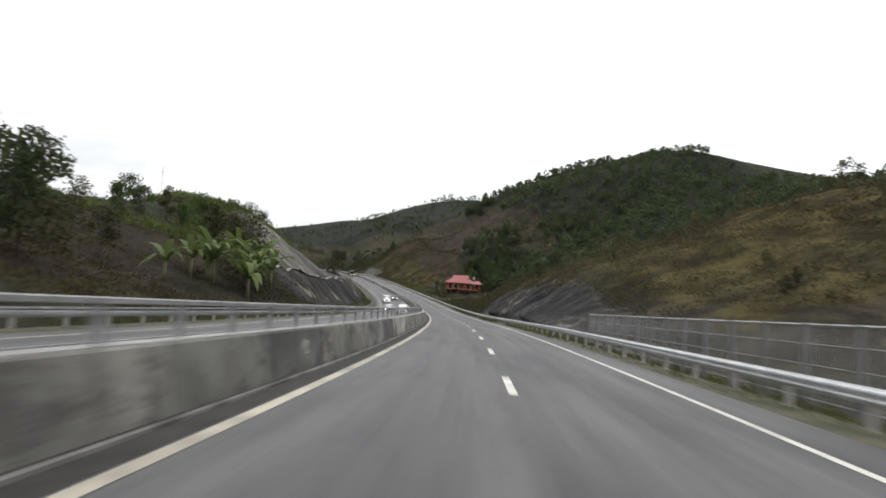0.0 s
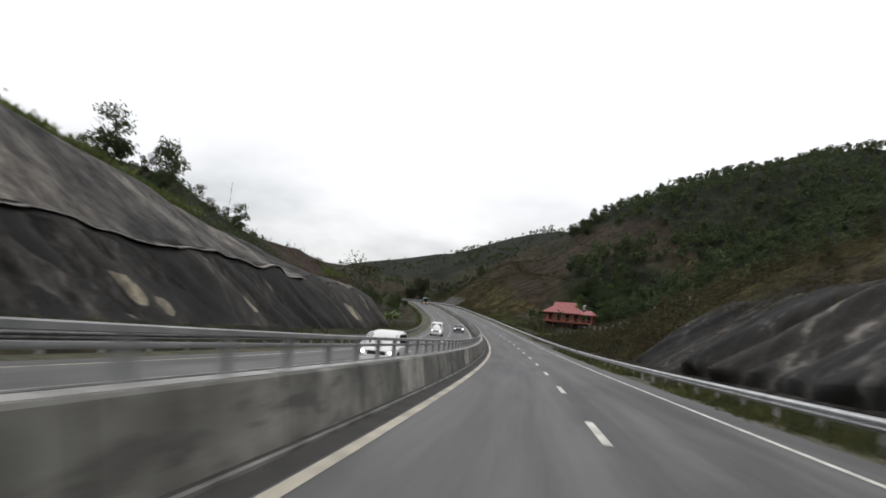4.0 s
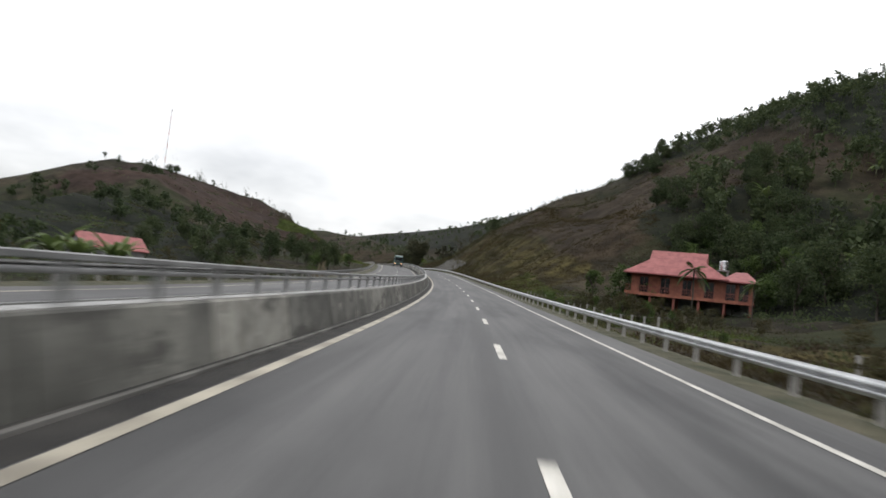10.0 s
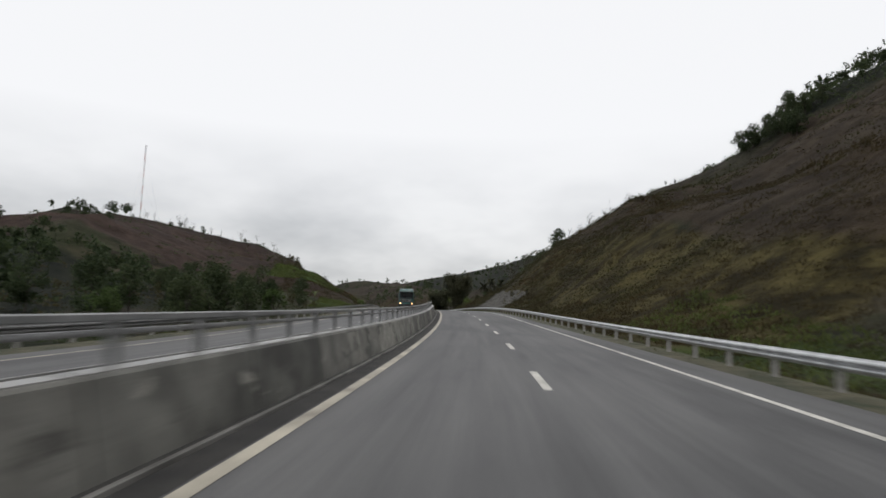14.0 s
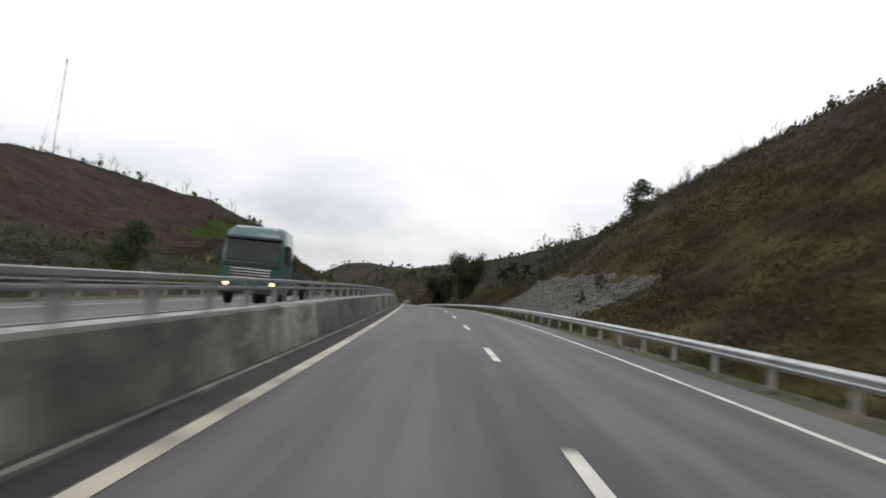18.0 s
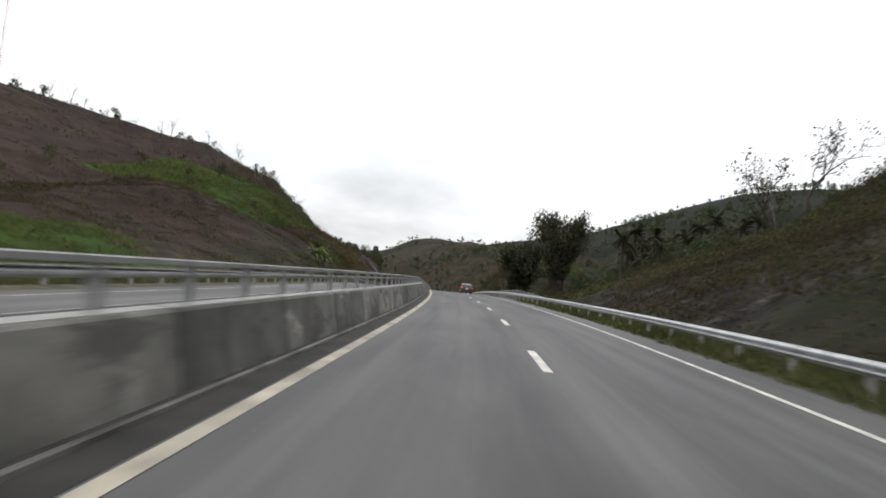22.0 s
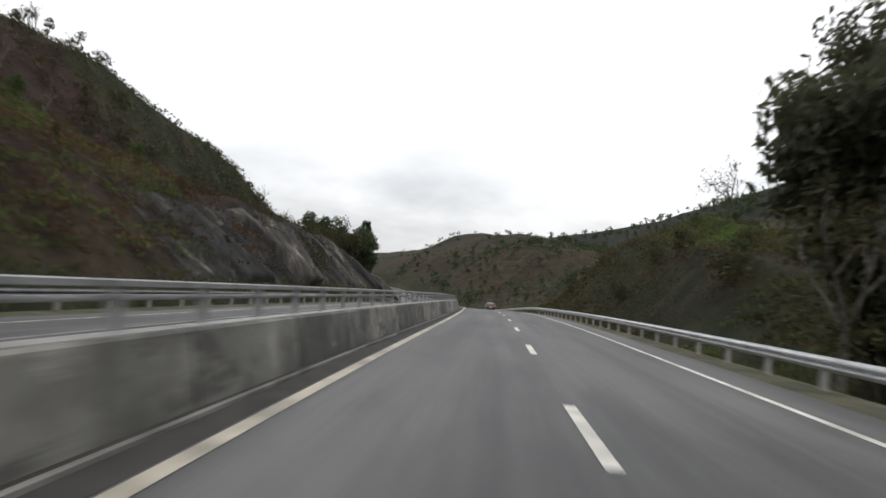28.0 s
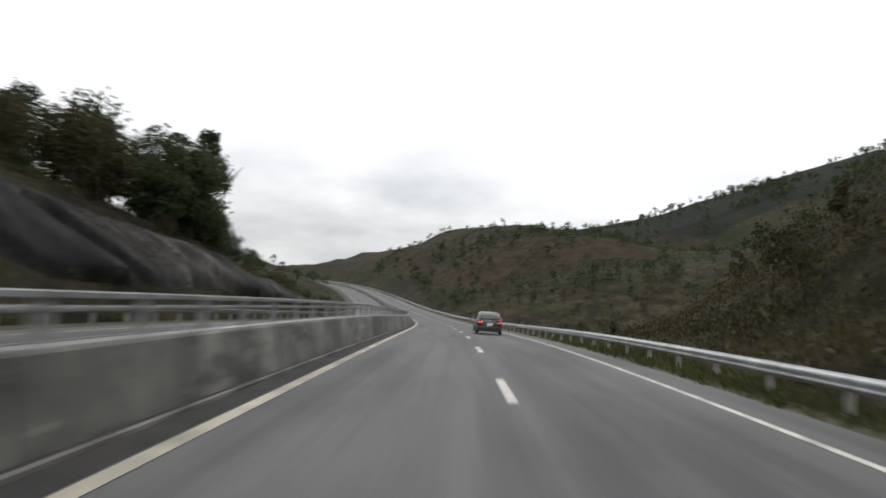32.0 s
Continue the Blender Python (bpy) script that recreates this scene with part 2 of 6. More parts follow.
def mix(n, l, fac, a, b, mode="MIX"):
    m = n.new("ShaderNodeMix")
    m.data_type, m.blend_type = "RGBA", mode
    for sock, v in ((m.inputs[0], fac), (m.inputs[6], a), (m.inputs[7], b)):
        if isinstance(v, (int, float)):
            sock.default_value = v
        elif isinstance(v, tuple):
            sock.default_value = (*v, 1)
        else:
            l.new(v, sock)
    return m.outputs[2]


def bump(n, l, b, height, strength=0.4, dist=0.02):
    k = n.new("ShaderNodeBump")
    k.inputs["Strength"].default_value, k.inputs["Distance"].default_value = strength, dist
    l.new(height, k.inputs["Height"])
    l.new(k.outputs[0], b.inputs["Normal"])


def attribute(n, name):
    a = n.new("ShaderNodeAttribute")
    a.attribute_name = name
    return a.outputs["Fac"]


def two_tone(name, dark, light, scale=3.0, fine=40.0, rough=0.8, metal=0.0, relief=0.3, dist=0.01, low=0.35, high=0.65):
    """A surface with variation at two scales and a fine relief."""
    m, n, l, b = material(name, rough, metal)
    c = n.new("ShaderNodeTexCoord").outputs["Object"]
    big, small = texture(n, l, scale, 5, 0.6, c), texture(n, l, fine, 3, 0.6, c)
    base = ramp(n, l, big.outputs[0], (low, dark), (high, light))
    l.new(mix(n, l, 0.25, base, ramp(n, l, small.outputs[0], (0.3, (0.25, 0.25, 0.25)), (0.7, (1, 1, 1))), "MULTIPLY"), b.inputs["Base Color"])
    if relief:
        bump(n, l, b, small.outputs[0], relief, dist)
    return m


# ---- building helpers ----
def mesh_of(name, verts, faces, mat, smooth=False):
    me = bpy.data.meshes.new(name)
    me.from_pydata([tuple(v) for v in verts], [], [tuple(f) for f in faces])
    for m in mat if isinstance(mat, (list, tuple)) else (mat,):
        me.materials.append(m)
    if smooth:
        me.shade_smooth()
    me.update()
    return me


def thing(name, label, category, m=None, group="", kind=""):
    ob = new(name)
    ob.empty_display_size = 0.3
    if m is not None:
        ob.matrix_basis = m
    return tagged(ob, label, category, group, kind)


def part(name, bm, mat, parent, label="", smooth=False):
    me = bpy.data.meshes.new(name)
    bm.to_mesh(me)
    bm.free()
    me.materials.append(mat)
    if smooth:
        me.shade_smooth()
    ob = new(name, me)
    ob.parent = parent
    return tagged(ob, label)


def box(bm, x0, x1, y0, y1, z0, z1, m=None):
    v = [bm.verts.new((x, y, z)) for z in (z0, z1) for y in (y0, y1) for x in (x0, x1)]
    fs = [bm.faces.new([v[i] for i in f]) for f in ((0, 2, 3, 1), (4, 5, 7, 6), (0, 1, 5, 4), (2, 6, 7, 3), (0, 4, 6, 2), (1, 3, 7, 5))]
    if m is not None:
        bmesh.ops.transform(bm, matrix=m, verts=v)
    return v


def boxes(*sizes, bevel=0.0):
    bm = bmesh.new()
    for s in sizes:
        box(bm, *s)
    if bevel:
        bmesh.ops.bevel(bm, geom=bm.edges[:], offset=bevel, segments=2, affect="EDGES", profile=0.5)
    return bm


def tube(bm, a, b, r0, r1=None, n=8, caps=True):
    """A tapered round bar from a to b."""
    a, b, r1 = Vector(a), Vector(b), r0 if r1 is None else r1
    q = (b - a).to_track_quat("Z", "Y")
    rings = [[bm.verts.new(p + q @ Vector((r * math.cos(i * 2 * math.pi / n), r * math.sin(i * 2 * math.pi / n), 0))) for i in range(n)] for p, r in ((a, r0), (b, r1))]
    for i in range(n):
        bm.faces.new((rings[0][i], rings[0][(i + 1) % n], rings[1][(i + 1) % n], rings[1][i]))
    if caps:
        bm.faces.new(rings[0][::-1])
        bm.faces.new(rings[1])


def ribbon(name, s_list, section, mat, parent=None, close=False, smooth=False):
    """A long piece that follows the road: section is a row of (lat, up)."""
    s = np.asarray(s_list, float)
    pts = np.concatenate([road(s, lat, up) for lat, up in section])
    n, k = len(s), len(section)
    f = []
    for j in range(k if close else k - 1):
        j2 = (j + 1) % k
        f += [(j * n + i, j * n + i + 1, j2 * n + i + 1, j2 * n + i) for i in range(n - 1)]
    if close:
        f += [tuple(j * n for j in range(k)), tuple(j * n + n - 1 for j in range(k))[::-1]]
    ob = new(name, mesh_of(name, pts, f, mat, smooth))
    bm = bmesh.new()
    bm.from_mesh(ob.data)
    bmesh.ops.recalc_face_normals(bm, faces=bm.faces[:])
    bm.to_mesh(ob.data)
    bm.free()
    if parent is not None:
        ob.parent = parent
    return ob


def stations(a, b, step=4.0):
    return np.linspace(a, b, max(2, int(round((b - a) / step)) + 1))

# ---- surface materials ----
def asphalt_material():
    m, n, l, b = material("asphalt", 0.6)
    uv = n.new("ShaderNodeUVMap").outputs[0]
    mp = n.new("ShaderNodeMapping")
    mp.inputs["Scale"].default_value = (1.0, 0.03, 1.0)
    l.new(uv, mp.inputs[0])
    pm = n.new("ShaderNodeMapping")
    pm.inputs["Scale"].default_value = (0.7, 0.14, 1.0)
    l.new(uv, pm.inputs[0])
    streak = texture(n, l, 1.1, 4, 0.6, mp.outputs[0])
    patch = texture(n, l, 0.5, 6, 0.62, pm.outputs[0])
    grit = texture(n, l, 60, 2, 0.7, uv)
    c = ramp(n, l, streak.outputs[0], (0.36, (0.070, 0.070, 0.071)), (0.64, (0.112, 0.112, 0.112)))
    c = mix(n, l, 0.9, c, ramp(n, l, patch.outputs[0], (0.38, (0.62, 0.62, 0.63)), (0.5, (0.98, 0.98, 0.98)), (0.62, (1.18, 1.18, 1.17))), "MULTIPLY")
    c = mix(n, l, 0.35, c, ramp(n, l, grit.outputs[0], (0.3, (0.5, 0.5, 0.5)), (0.7, (1.4, 1.4, 1.4))), "MULTIPLY")
    l.new(c, b.inputs["Base Color"])
    r = n.new("ShaderNodeMapRange")
    r.inputs["To Min"].default_value, r.inputs["To Max"].default_value = 0.52, 0.75
    l.new(patch.outputs[0], r.inputs[0])
    l.new(r.outputs[0], b.inputs["Roughness"])
    b.inputs["Specular IOR Level"].default_value = 0.20
    bump(n, l, b, grit.outputs[0], 0.25, 0.01)
    return m


def concrete_material():
    m, n, l, b = material("stained_concrete", 0.75)
    c = n.new("ShaderNodeTexCoord").outputs["Object"]
    rnd = n.new("ShaderNodeObjectInfo").outputs["Random"]
    big, mid, fine = texture(n, l, 0.35, 5, 0.6, c), texture(n, l, 1.7, 6, 0.65, c), texture(n, l, 35, 3, 0.6, c)
    base = ramp(n, l, rnd, (0.0, (0.105, 0.105, 0.096)), (0.4, (0.175, 0.174, 0.158)), (0.8, (0.225, 0.222, 0.202)), (1.0, (0.36, 0.352, 0.32)))
    base = mix(n, l, 0.8, base, ramp(n, l, big.outputs[0], (0.36, (0.34, 0.34, 0.33)), (0.5, (0.85, 0.85, 0.84)), (0.64, (1.3, 1.3, 1.27))), "MULTIPLY")
    base = mix(n, l, 0.75, base, ramp(n, l, mid.outputs[0], (0.36, (0.45, 0.44, 0.43)), (0.6, (1.05, 1.05, 1.04))), "MULTIPLY")
    sq = n.new("ShaderNodeMapping")
    sq.inputs["Scale"].default_value = (1.0, 1.0, 2.6)
    l.new(c, sq.inputs[0])
    damp = texture(n, l, 0.5, 6, 0.68, sq.outputs[0])
    base = mix(n, l, ramp(n, l, damp.outputs[0], (0.54, (0, 0, 0)), (0.60, (0.75, 0.75, 0.75))), base, (0.045, 0.043, 0.039))
    base = mix(n, l, ramp(n, l, damp.outputs[0], (0.34, (0.55, 0.55, 0.55)), (0.38, (0, 0, 0))), base, (0.36, 0.35, 0.31))
    l.new(mix(n, l, 0.3, base, ramp(n, l, fine.outputs[0], (0.3, (0.5, 0.5, 0.5)), (0.7, (1.2, 1.2, 1.2))), "MULTIPLY"), b.inputs["Base Color"])
    bump(n, l, b, fine.outputs[0], 0.3, 0.006)
    return m


ASPHALT = asphalt_material()
POST_STEEL = two_tone("dark_post_steel", (0.10, 0.102, 0.1), (0.2, 0.2, 0.197), 2.5, 40, 0.6, 0.4, 0.1, 0.002)
WET_TOP = two_tone("wet_coping", (0.20, 0.198, 0.19), (0.36, 0.355, 0.34), 1.2, 14, 0.32, relief=0.1, dist=0.003)
CONCRETE = concrete_material()
PAINT = two_tone("road_paint", (0.38, 0.37, 0.33), (0.72, 0.70, 0.64), 1.5, 25, 0.6, relief=0.2, dist=0.004)
PAINT_DIRTY = two_tone("worn_road_paint", (0.25, 0.228, 0.185), (0.56, 0.515, 0.415), 0.9, 18, 0.65, relief=0.2, dist=0.004)
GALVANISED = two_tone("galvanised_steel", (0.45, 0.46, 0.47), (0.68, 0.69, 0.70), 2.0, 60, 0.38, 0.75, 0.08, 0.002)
GALVANISED_OLD = two_tone("dull_galvanised_steel", (0.22, 0.225, 0.225), (0.40, 0.40, 0.40), 2.5, 40, 0.55, 0.5, 0.1, 0.002)
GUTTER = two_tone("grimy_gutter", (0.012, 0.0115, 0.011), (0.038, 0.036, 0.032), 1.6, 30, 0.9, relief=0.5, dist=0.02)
KERB = two_tone("grimy_kerb", (0.05, 0.048, 0.043), (0.2, 0.195, 0.18), 1.1, 25, 0.75, relief=0.3, dist=0.01)
POST_CONCRETE = two_tone("post_concrete", (0.20, 0.195, 0.185), (0.36, 0.35, 0.33), 2.0, 30, 0.8)
VERGE = two_tone("verge_soil_and_grass", (0.0280, 0.0360, 0.0144), (0.1040, 0.0920, 0.0560), 0.9, 18, 0.95, relief=0.8, dist=0.05)


def land_material():
    m, n, l, b = material("hillside", 0.95)
    c = n.new("ShaderNodeTexCoord").outputs["Object"]
    big, mid, fine = texture(n, l, 0.035, 5, 0.6, c), texture(n, l, 0.22, 6, 0.65, c), texture(n, l, 1.7, 5, 0.7, c)
    brush = ramp(n, l, mid.outputs[0], (0.40, (0.019, 0.0175, 0.013)), (0.5, (0.034, 0.030, 0.0215)), (0.60, (0.054, 0.047, 0.033)))
    brush = mix(n, l, ramp(n, l, big.outputs[0], (0.46, (0, 0, 0)), (0.58, (1, 1, 1))), brush, ramp(n, l, mid.outputs[0], (0.35, (0.0175, 0.0215, 0.0125)), (0.65, (0.034, 0.038, 0.021))))
    straw = ramp(n, l, mid.outputs[0], (0.40, (0.020, 0.0172, 0.0088)), (0.5, (0.046, 0.0395, 0.0165)), (0.60, (0.072, 0.062, 0.0255)))
    rust = ramp(n, l, mid.outputs[0], (0.38, (0.021, 0.0165, 0.0125)), (0.5, (0.035, 0.0275, 0.0195)), (0.62, (0.049, 0.039, 0.0275)))
    wood = ramp(n, l, mid.outputs[0], (0.38, (0.0095, 0.0120, 0.0092)), (0.62, (0.0215, 0.0240, 0.0170)))
    soil = ramp(n, l, mid.outputs[0], (0.38, (0.026, 0.0185, 0.0158)), (0.62, (0.050, 0.0355, 0.0302)))
    lawn = ramp(n, l, mid.outputs[0], (0.32, (0.0172, 0.0379, 0.0083)), (0.68, (0.0517, 0.0897, 0.0172)))
    wv = n.new("ShaderNodeMapping")
    wv.inputs["Scale"].default_value = (1.0, 1.0, 0.35)
    l.new(c, wv.inputs[0])
    seam = texture(n, l, 0.55, 7, 0.7, wv.outputs[0])
    rock = ramp(n, l, seam.outputs[0], (0.36, (0.010, 0.0095, 0.009)), (0.5, (0.032, 0.03, 0.028)), (0.62, (0.075, 0.07, 0.065)), (0.72, (0.17, 0.145, 0.12)))
    col = brush
    for name, other in (("straw", straw), ("rust", rust), ("soil", soil), ("wood", wood), ("lawn", lawn), ("rock", rock)):
        k = n.new("ShaderNodeMath")
        k.operation = "MULTIPLY_ADD"
        k.inputs[1].default_value, k.inputs[2].default_value = 1.0, -0.25
        l.new(attribute(n, name), k.inputs[0])
        j = n.new("ShaderNodeMath")
        j.operation = "MULTIPLY_ADD"
        j.inputs[1].default_value = 0.5
        l.new(fine.outputs[0], j.inputs[0])
        l.new(k.outputs[0], j.inputs[2])
        col = mix(n, l, ramp(n, l, j.outputs[0], (0.35, (0, 0, 0)), (0.6, (1, 1, 1))), col, other)
    field = texture(n, l, 0.014, 4, 0.6, c)
    col = mix(n, l, 0.8, col, ramp(n, l, field.outputs[0], (0.38, (0.68, 0.70, 0.72)), (0.5, (1, 1, 1)), (0.62, (1.28, 1.22, 1.14))), "MULTIPLY")
    l.new(mix(n, l, 0.35, col, ramp(n, l, fine.outputs[0], (0.3, (0.4, 0.4, 0.4)), (0.7, (1.3, 1.3, 1.3))), "MULTIPLY"), b.inputs["Base Color"])
    b.inputs["Specular IOR Level"].default_value = 0.08
    bump(n, l, b, fine.outputs[0], 0.9, 0.25)
    return m


LAND = land_material()


def rock_material(name, tones, scar_tones, cut):
    m, n, l, b = material(name, 0.85)
    c = n.new("ShaderNodeTexCoord").outputs["Object"]
    mp = n.new("ShaderNodeMapping")
    mp.inputs["Rotation"].default_value = (0.5, 0.3, 0)
    mp.inputs["Scale"].default_value = (1, 1, 0.22)
    l.new(c, mp.inputs[0])
    seam, big, fine = texture(n, l, 0.55, 7, 0.7, mp.outputs[0]), texture(n, l, 0.32, 2, 0.5, c), texture(n, l, 5, 5, 0.7, c)
    col = ramp(n, l, seam.outputs[0], *tones)
    # water stains run down the beds in slanting bands
    col = mix(n, l, 1.0, col, ramp(n, l, attribute(n, "band"), (0.28, (0.42, 0.42, 0.43)), (0.5, (0.86, 0.86, 0.86)), (0.74, (1.8, 1.73, 1.62))), "MULTIPLY")
    scar = ramp(n, l, big.outputs[0], (cut, (0, 0, 0)), (cut + 0.03, (1, 1, 1)))
    scar = mix(n, l, 1.0, scar, ramp(n, l, attribute(n, "scar"), (0.35, (0, 0, 0)), (0.55, (1, 1, 1))), "LIGHTEN")
    col = mix(n, l, scar, col, ramp(n, l, seam.outputs[0], *scar_tones))
    l.new(mix(n, l, 0.5, col, ramp(n, l, fine.outputs[0], (0.3, (0.4, 0.4, 0.4)), (0.7, (1.3, 1.3, 1.3))), "MULTIPLY"), b.inputs["Base Color"])
    b.inputs["Specular IOR Level"].default_value = 0.25
    bump(n, l, b, fine.outputs[0], 0.9, 0.12)
    return m


ROCK = rock_material("blasted_rock", ((0.38, (0.010, 0.0095, 0.009)), (0.55, (0.024, 0.0225, 0.021)), (0.66, (0.05, 0.046, 0.042)), (0.76, (0.11, 0.10, 0.085))), ((0.36, (0.06, 0.054, 0.042)), (0.48, (0.18, 0.16, 0.12)), (0.6, (0.30, 0.27, 0.20))), 0.68)
ROCK_UPPER = rock_material("trimmed_rock", ((0.40, (0.026, 0.025, 0.024)), (0.5, (0.066, 0.063, 0.059)), (0.62, (0.12, 0.114, 0.108))), ((0.4, (0.05, 0.047, 0.044)), (0.6, (0.14, 0.13, 0.12))), 0.66)
ROCK_GREY = rock_material("weathered_grey_rock", ((0.40, (0.013, 0.0125, 0.012)), (0.5, (0.028, 0.0268, 0.025)), (0.58, (0.05, 0.047, 0.043)), (0.68, (0.15, 0.14, 0.125))), ((0.42, (0.05, 0.044, 0.036)), (0.6, (0.16, 0.145, 0.12))), 0.66)
ROCK_SLAB = rock_material("slab_rock", ((0.40, (0.008, 0.0076, 0.0072)), (0.54, (0.018, 0.017, 0.016)), (0.58, (0.04, 0.038, 0.036)), (0.66, (0.14, 0.134, 0.126))), ((0.42, (0.035, 0.026, 0.02)), (0.6, (0.13, 0.09, 0.06))), 0.68)

# ---- ground sheet: both hillsides and the bed under the road, in one piece ----
def ground_sheet():
    s = np.r_[np.arange(-160, 0, 8), np.arange(0, 770, 2.0), np.arange(770, 1100, 5.0), np.arange(1100, 2601, 60)]
    right = np.r_[np.arange(8.6, 20, 0.9), np.arange(20, 50, 2.0), np.arange(50, 120, 4.0), np.arange(120, 260, 10.0), np.arange(260, 1201, 60)]
    left = np.r_[np.arange(14.6, 32, 0.8), np.arange(32, 60, 2.0), np.arange(60, 140, 5.0), np.arange(140, 381, 20)]
    lat = np.r_[-left[::-1], -14.2, -3.0, 6.9, right]
    n, k = len(s), len(lat)
    S, A = np.meshgrid(s, lat, indexing="ij")
    Z = land(S, A)
    inside = (A > -14.4) & (A < 7.4)
    Z[inside] = -0.35
    p = np.interp(S, SS, turn)
    v = np.stack([np.interp(S, SS, LX) + A * np.cos(p), np.interp(S, SS, LY) + A * np.sin(p), np.interp(S, SS, LZ) + Z], -1).reshape(-1, 3)
    idx = np.arange(n * k).reshape(n, k)
    f = np.stack([idx[:-1, :-1], idx[:-1, 1:], idx[1:, 1:], idx[1:, :-1]], -1).reshape(-1, 4)
    me = mesh_of("ground", v, f, LAND, True)
    w1, w2 = wave(S, A, 31, 11), wave(S, A, 12, 12)

    def zone(s0, s1, a0, a1, soft=10.0, lump=8.0):
        q = np.minimum(np.minimum(S - s0, s1 - S) / soft, np.minimum(A - a0, a1 - A) / (soft * 0.5)) + (w1 + 0.6 * w2) * lump / soft
        return np.clip(q, 0, 1)

    cover = {
        "straw": np.maximum.reduce([zone(333, 445, 8, 30, 8), zone(40, 150, 17, 70, 14) * 0.8, zone(240, 312, 58, 135, 12) * 0.75, zone(132, 260, 9.5, 32) * 0.85, zone(445, 520, 9, 24, 8) * 0.2, zone(600, 700, 12, 60) * 0.35, zone(552, 612, -42, -17, 8) * 0.5]),
        "rust": np.maximum.reduce([zone(336, 462, 26, 100, 12), zone(455, 510, 30, 100, 12) * 0.4, zone(300, 352, 78, 110, 10) * 0.6, zone(860, 1200, 20, 240, 20) * 0.55, zone(536, 612, -34, -16, 8)]),
        "soil": np.maximum.reduce([zone(480, 640, -140, -18, 14) * 0.7, zone(20, 80, -40, -18) * 0.5]),
        "wood": np.maximum.reduce([zone(190, 425, 90, 260, 14), zone(440, 500, 102, 240, 10), zone(-40, 230, 95, 300, 16) * 0.9, zone(318, 356, 42, 78, 6), zone(230, 330, 36, 76, 8) * 0.9, zone(780, 1700, 290, 1200, 40) * 0.95, zone(1000, 1300, 230, 300, 20) * 0.8, zone(545, 640, 28, 95, 8) * 0.8, zone(290, 468, -135, -40, 14) * 0.8, zone(84, 205, -80, -31, 6)]),
        "lawn": np.maximum.reduce([zone(543, 612, -54, -27, 5, 3), zone(506, 548, 12.5, 22, 4, 2), zone(450, 500, -30, -16.5, 6, 3), zone(240, 330, 9, 18, 8) * 0.5, zone(632, 656, 21, 41, 6, 3) * 0.7]),
        "rock": np.maximum.reduce([zone(74, 187, -32, -16.2, 3, 1.0), zone(50, 138, 9.5, 17, 3, 2.0), zone(474, 500, 9.6, 15, 3, 3.0) * 0.6, zone(596, 745, -21, -15.6, 4, 3.0)]),
    }
    for name, val in cover.items():
        me.attributes.new(name, "FLOAT", "POINT").data.foreach_set("value", val.ravel().astype(np.float32))
    return tagged(new("ground", me), "brown brush-covered hillsides with bare soil and rock cuts", "ground", kind="structure")


ground_sheet()


# ---- rock faces of the cuts: broken, slanting ledges ----
def rock_face(name, label, s0, s1, a0, a1, seed, mat, lean=0.8, depth=0.9, scars=()):
    s = np.arange(s0, s1, 0.45)
    a = np.linspace(a0, a1, max(6, int(abs(a1 - a0) / 0.3)))
    S, A = np.meshgrid(s, a, indexing="ij")
    Z = land(S, A)
    q = S + lean * Z * 1.6
    ridge = np.abs(wave(q, Z * 0.35, 4.2, seed)) + 0.3 * np.abs(wave(q, Z * 0.5, 1.9, seed + 1)) + 0.6 * wave(S, Z, 8, seed + 3)
    edge = np.clip(np.minimum.reduce([(S - s0) / 4, (s1 - S) / 4, np.abs(A - a0) / 0.6 + 0.1, np.abs(A - a1) / 0.8]), 0, 1)
    side = 1 if a0 < 0 else -1
    A2 = A + side * (ridge * depth * edge - 0.15)
    p = np.interp(S, SS, turn)
    v = np.stack([np.interp(S, SS, LX) + A2 * np.cos(p), np.interp(S, SS, LY) + A2 * np.sin(p), np.interp(S, SS, LZ) + Z + 0.05 + 0.12 * edge], -1).reshape(-1, 3)
    n, k = S.shape
    idx = np.arange(n * k).reshape(n, k)
    f = np.stack([idx[:-1, :-1], idx[:-1, 1:], idx[1:, 1:], idx[1:, :-1]], -1).reshape(-1, 4)
    me = mesh_of(name, v, f, mat, True)
    val = np.zeros_like(S)
    for cs, cz, rs, rz in scars:
        d = ((S + 0.5 * (Z - cz) - cs) / rs) ** 2 + ((Z - cz) / rz) ** 2 + 0.5 * wave(S, Z, 0.9, seed + 5)
        val = np.maximum(val, np.clip(1.6 - d, 0, 1))
    me.attributes.new("scar", "FLOAT", "POINT").data.foreach_set("value", val.ravel().astype(np.float32))
    q = S + 1.1 * lean * Z
    band = 0.5 + 0.5 * np.clip(0.8 * wave(q, Z * 0.12, 6.5, seed + 7) + 0.45 * wave(q, Z * 0.15, 2.4, seed + 8), -1, 1)
    me.attributes.new("band", "FLOAT", "POINT").data.foreach_set("value", band.ravel().astype(np.float32))
    return tagged(new(name, me), label, "rock face", kind="structure")


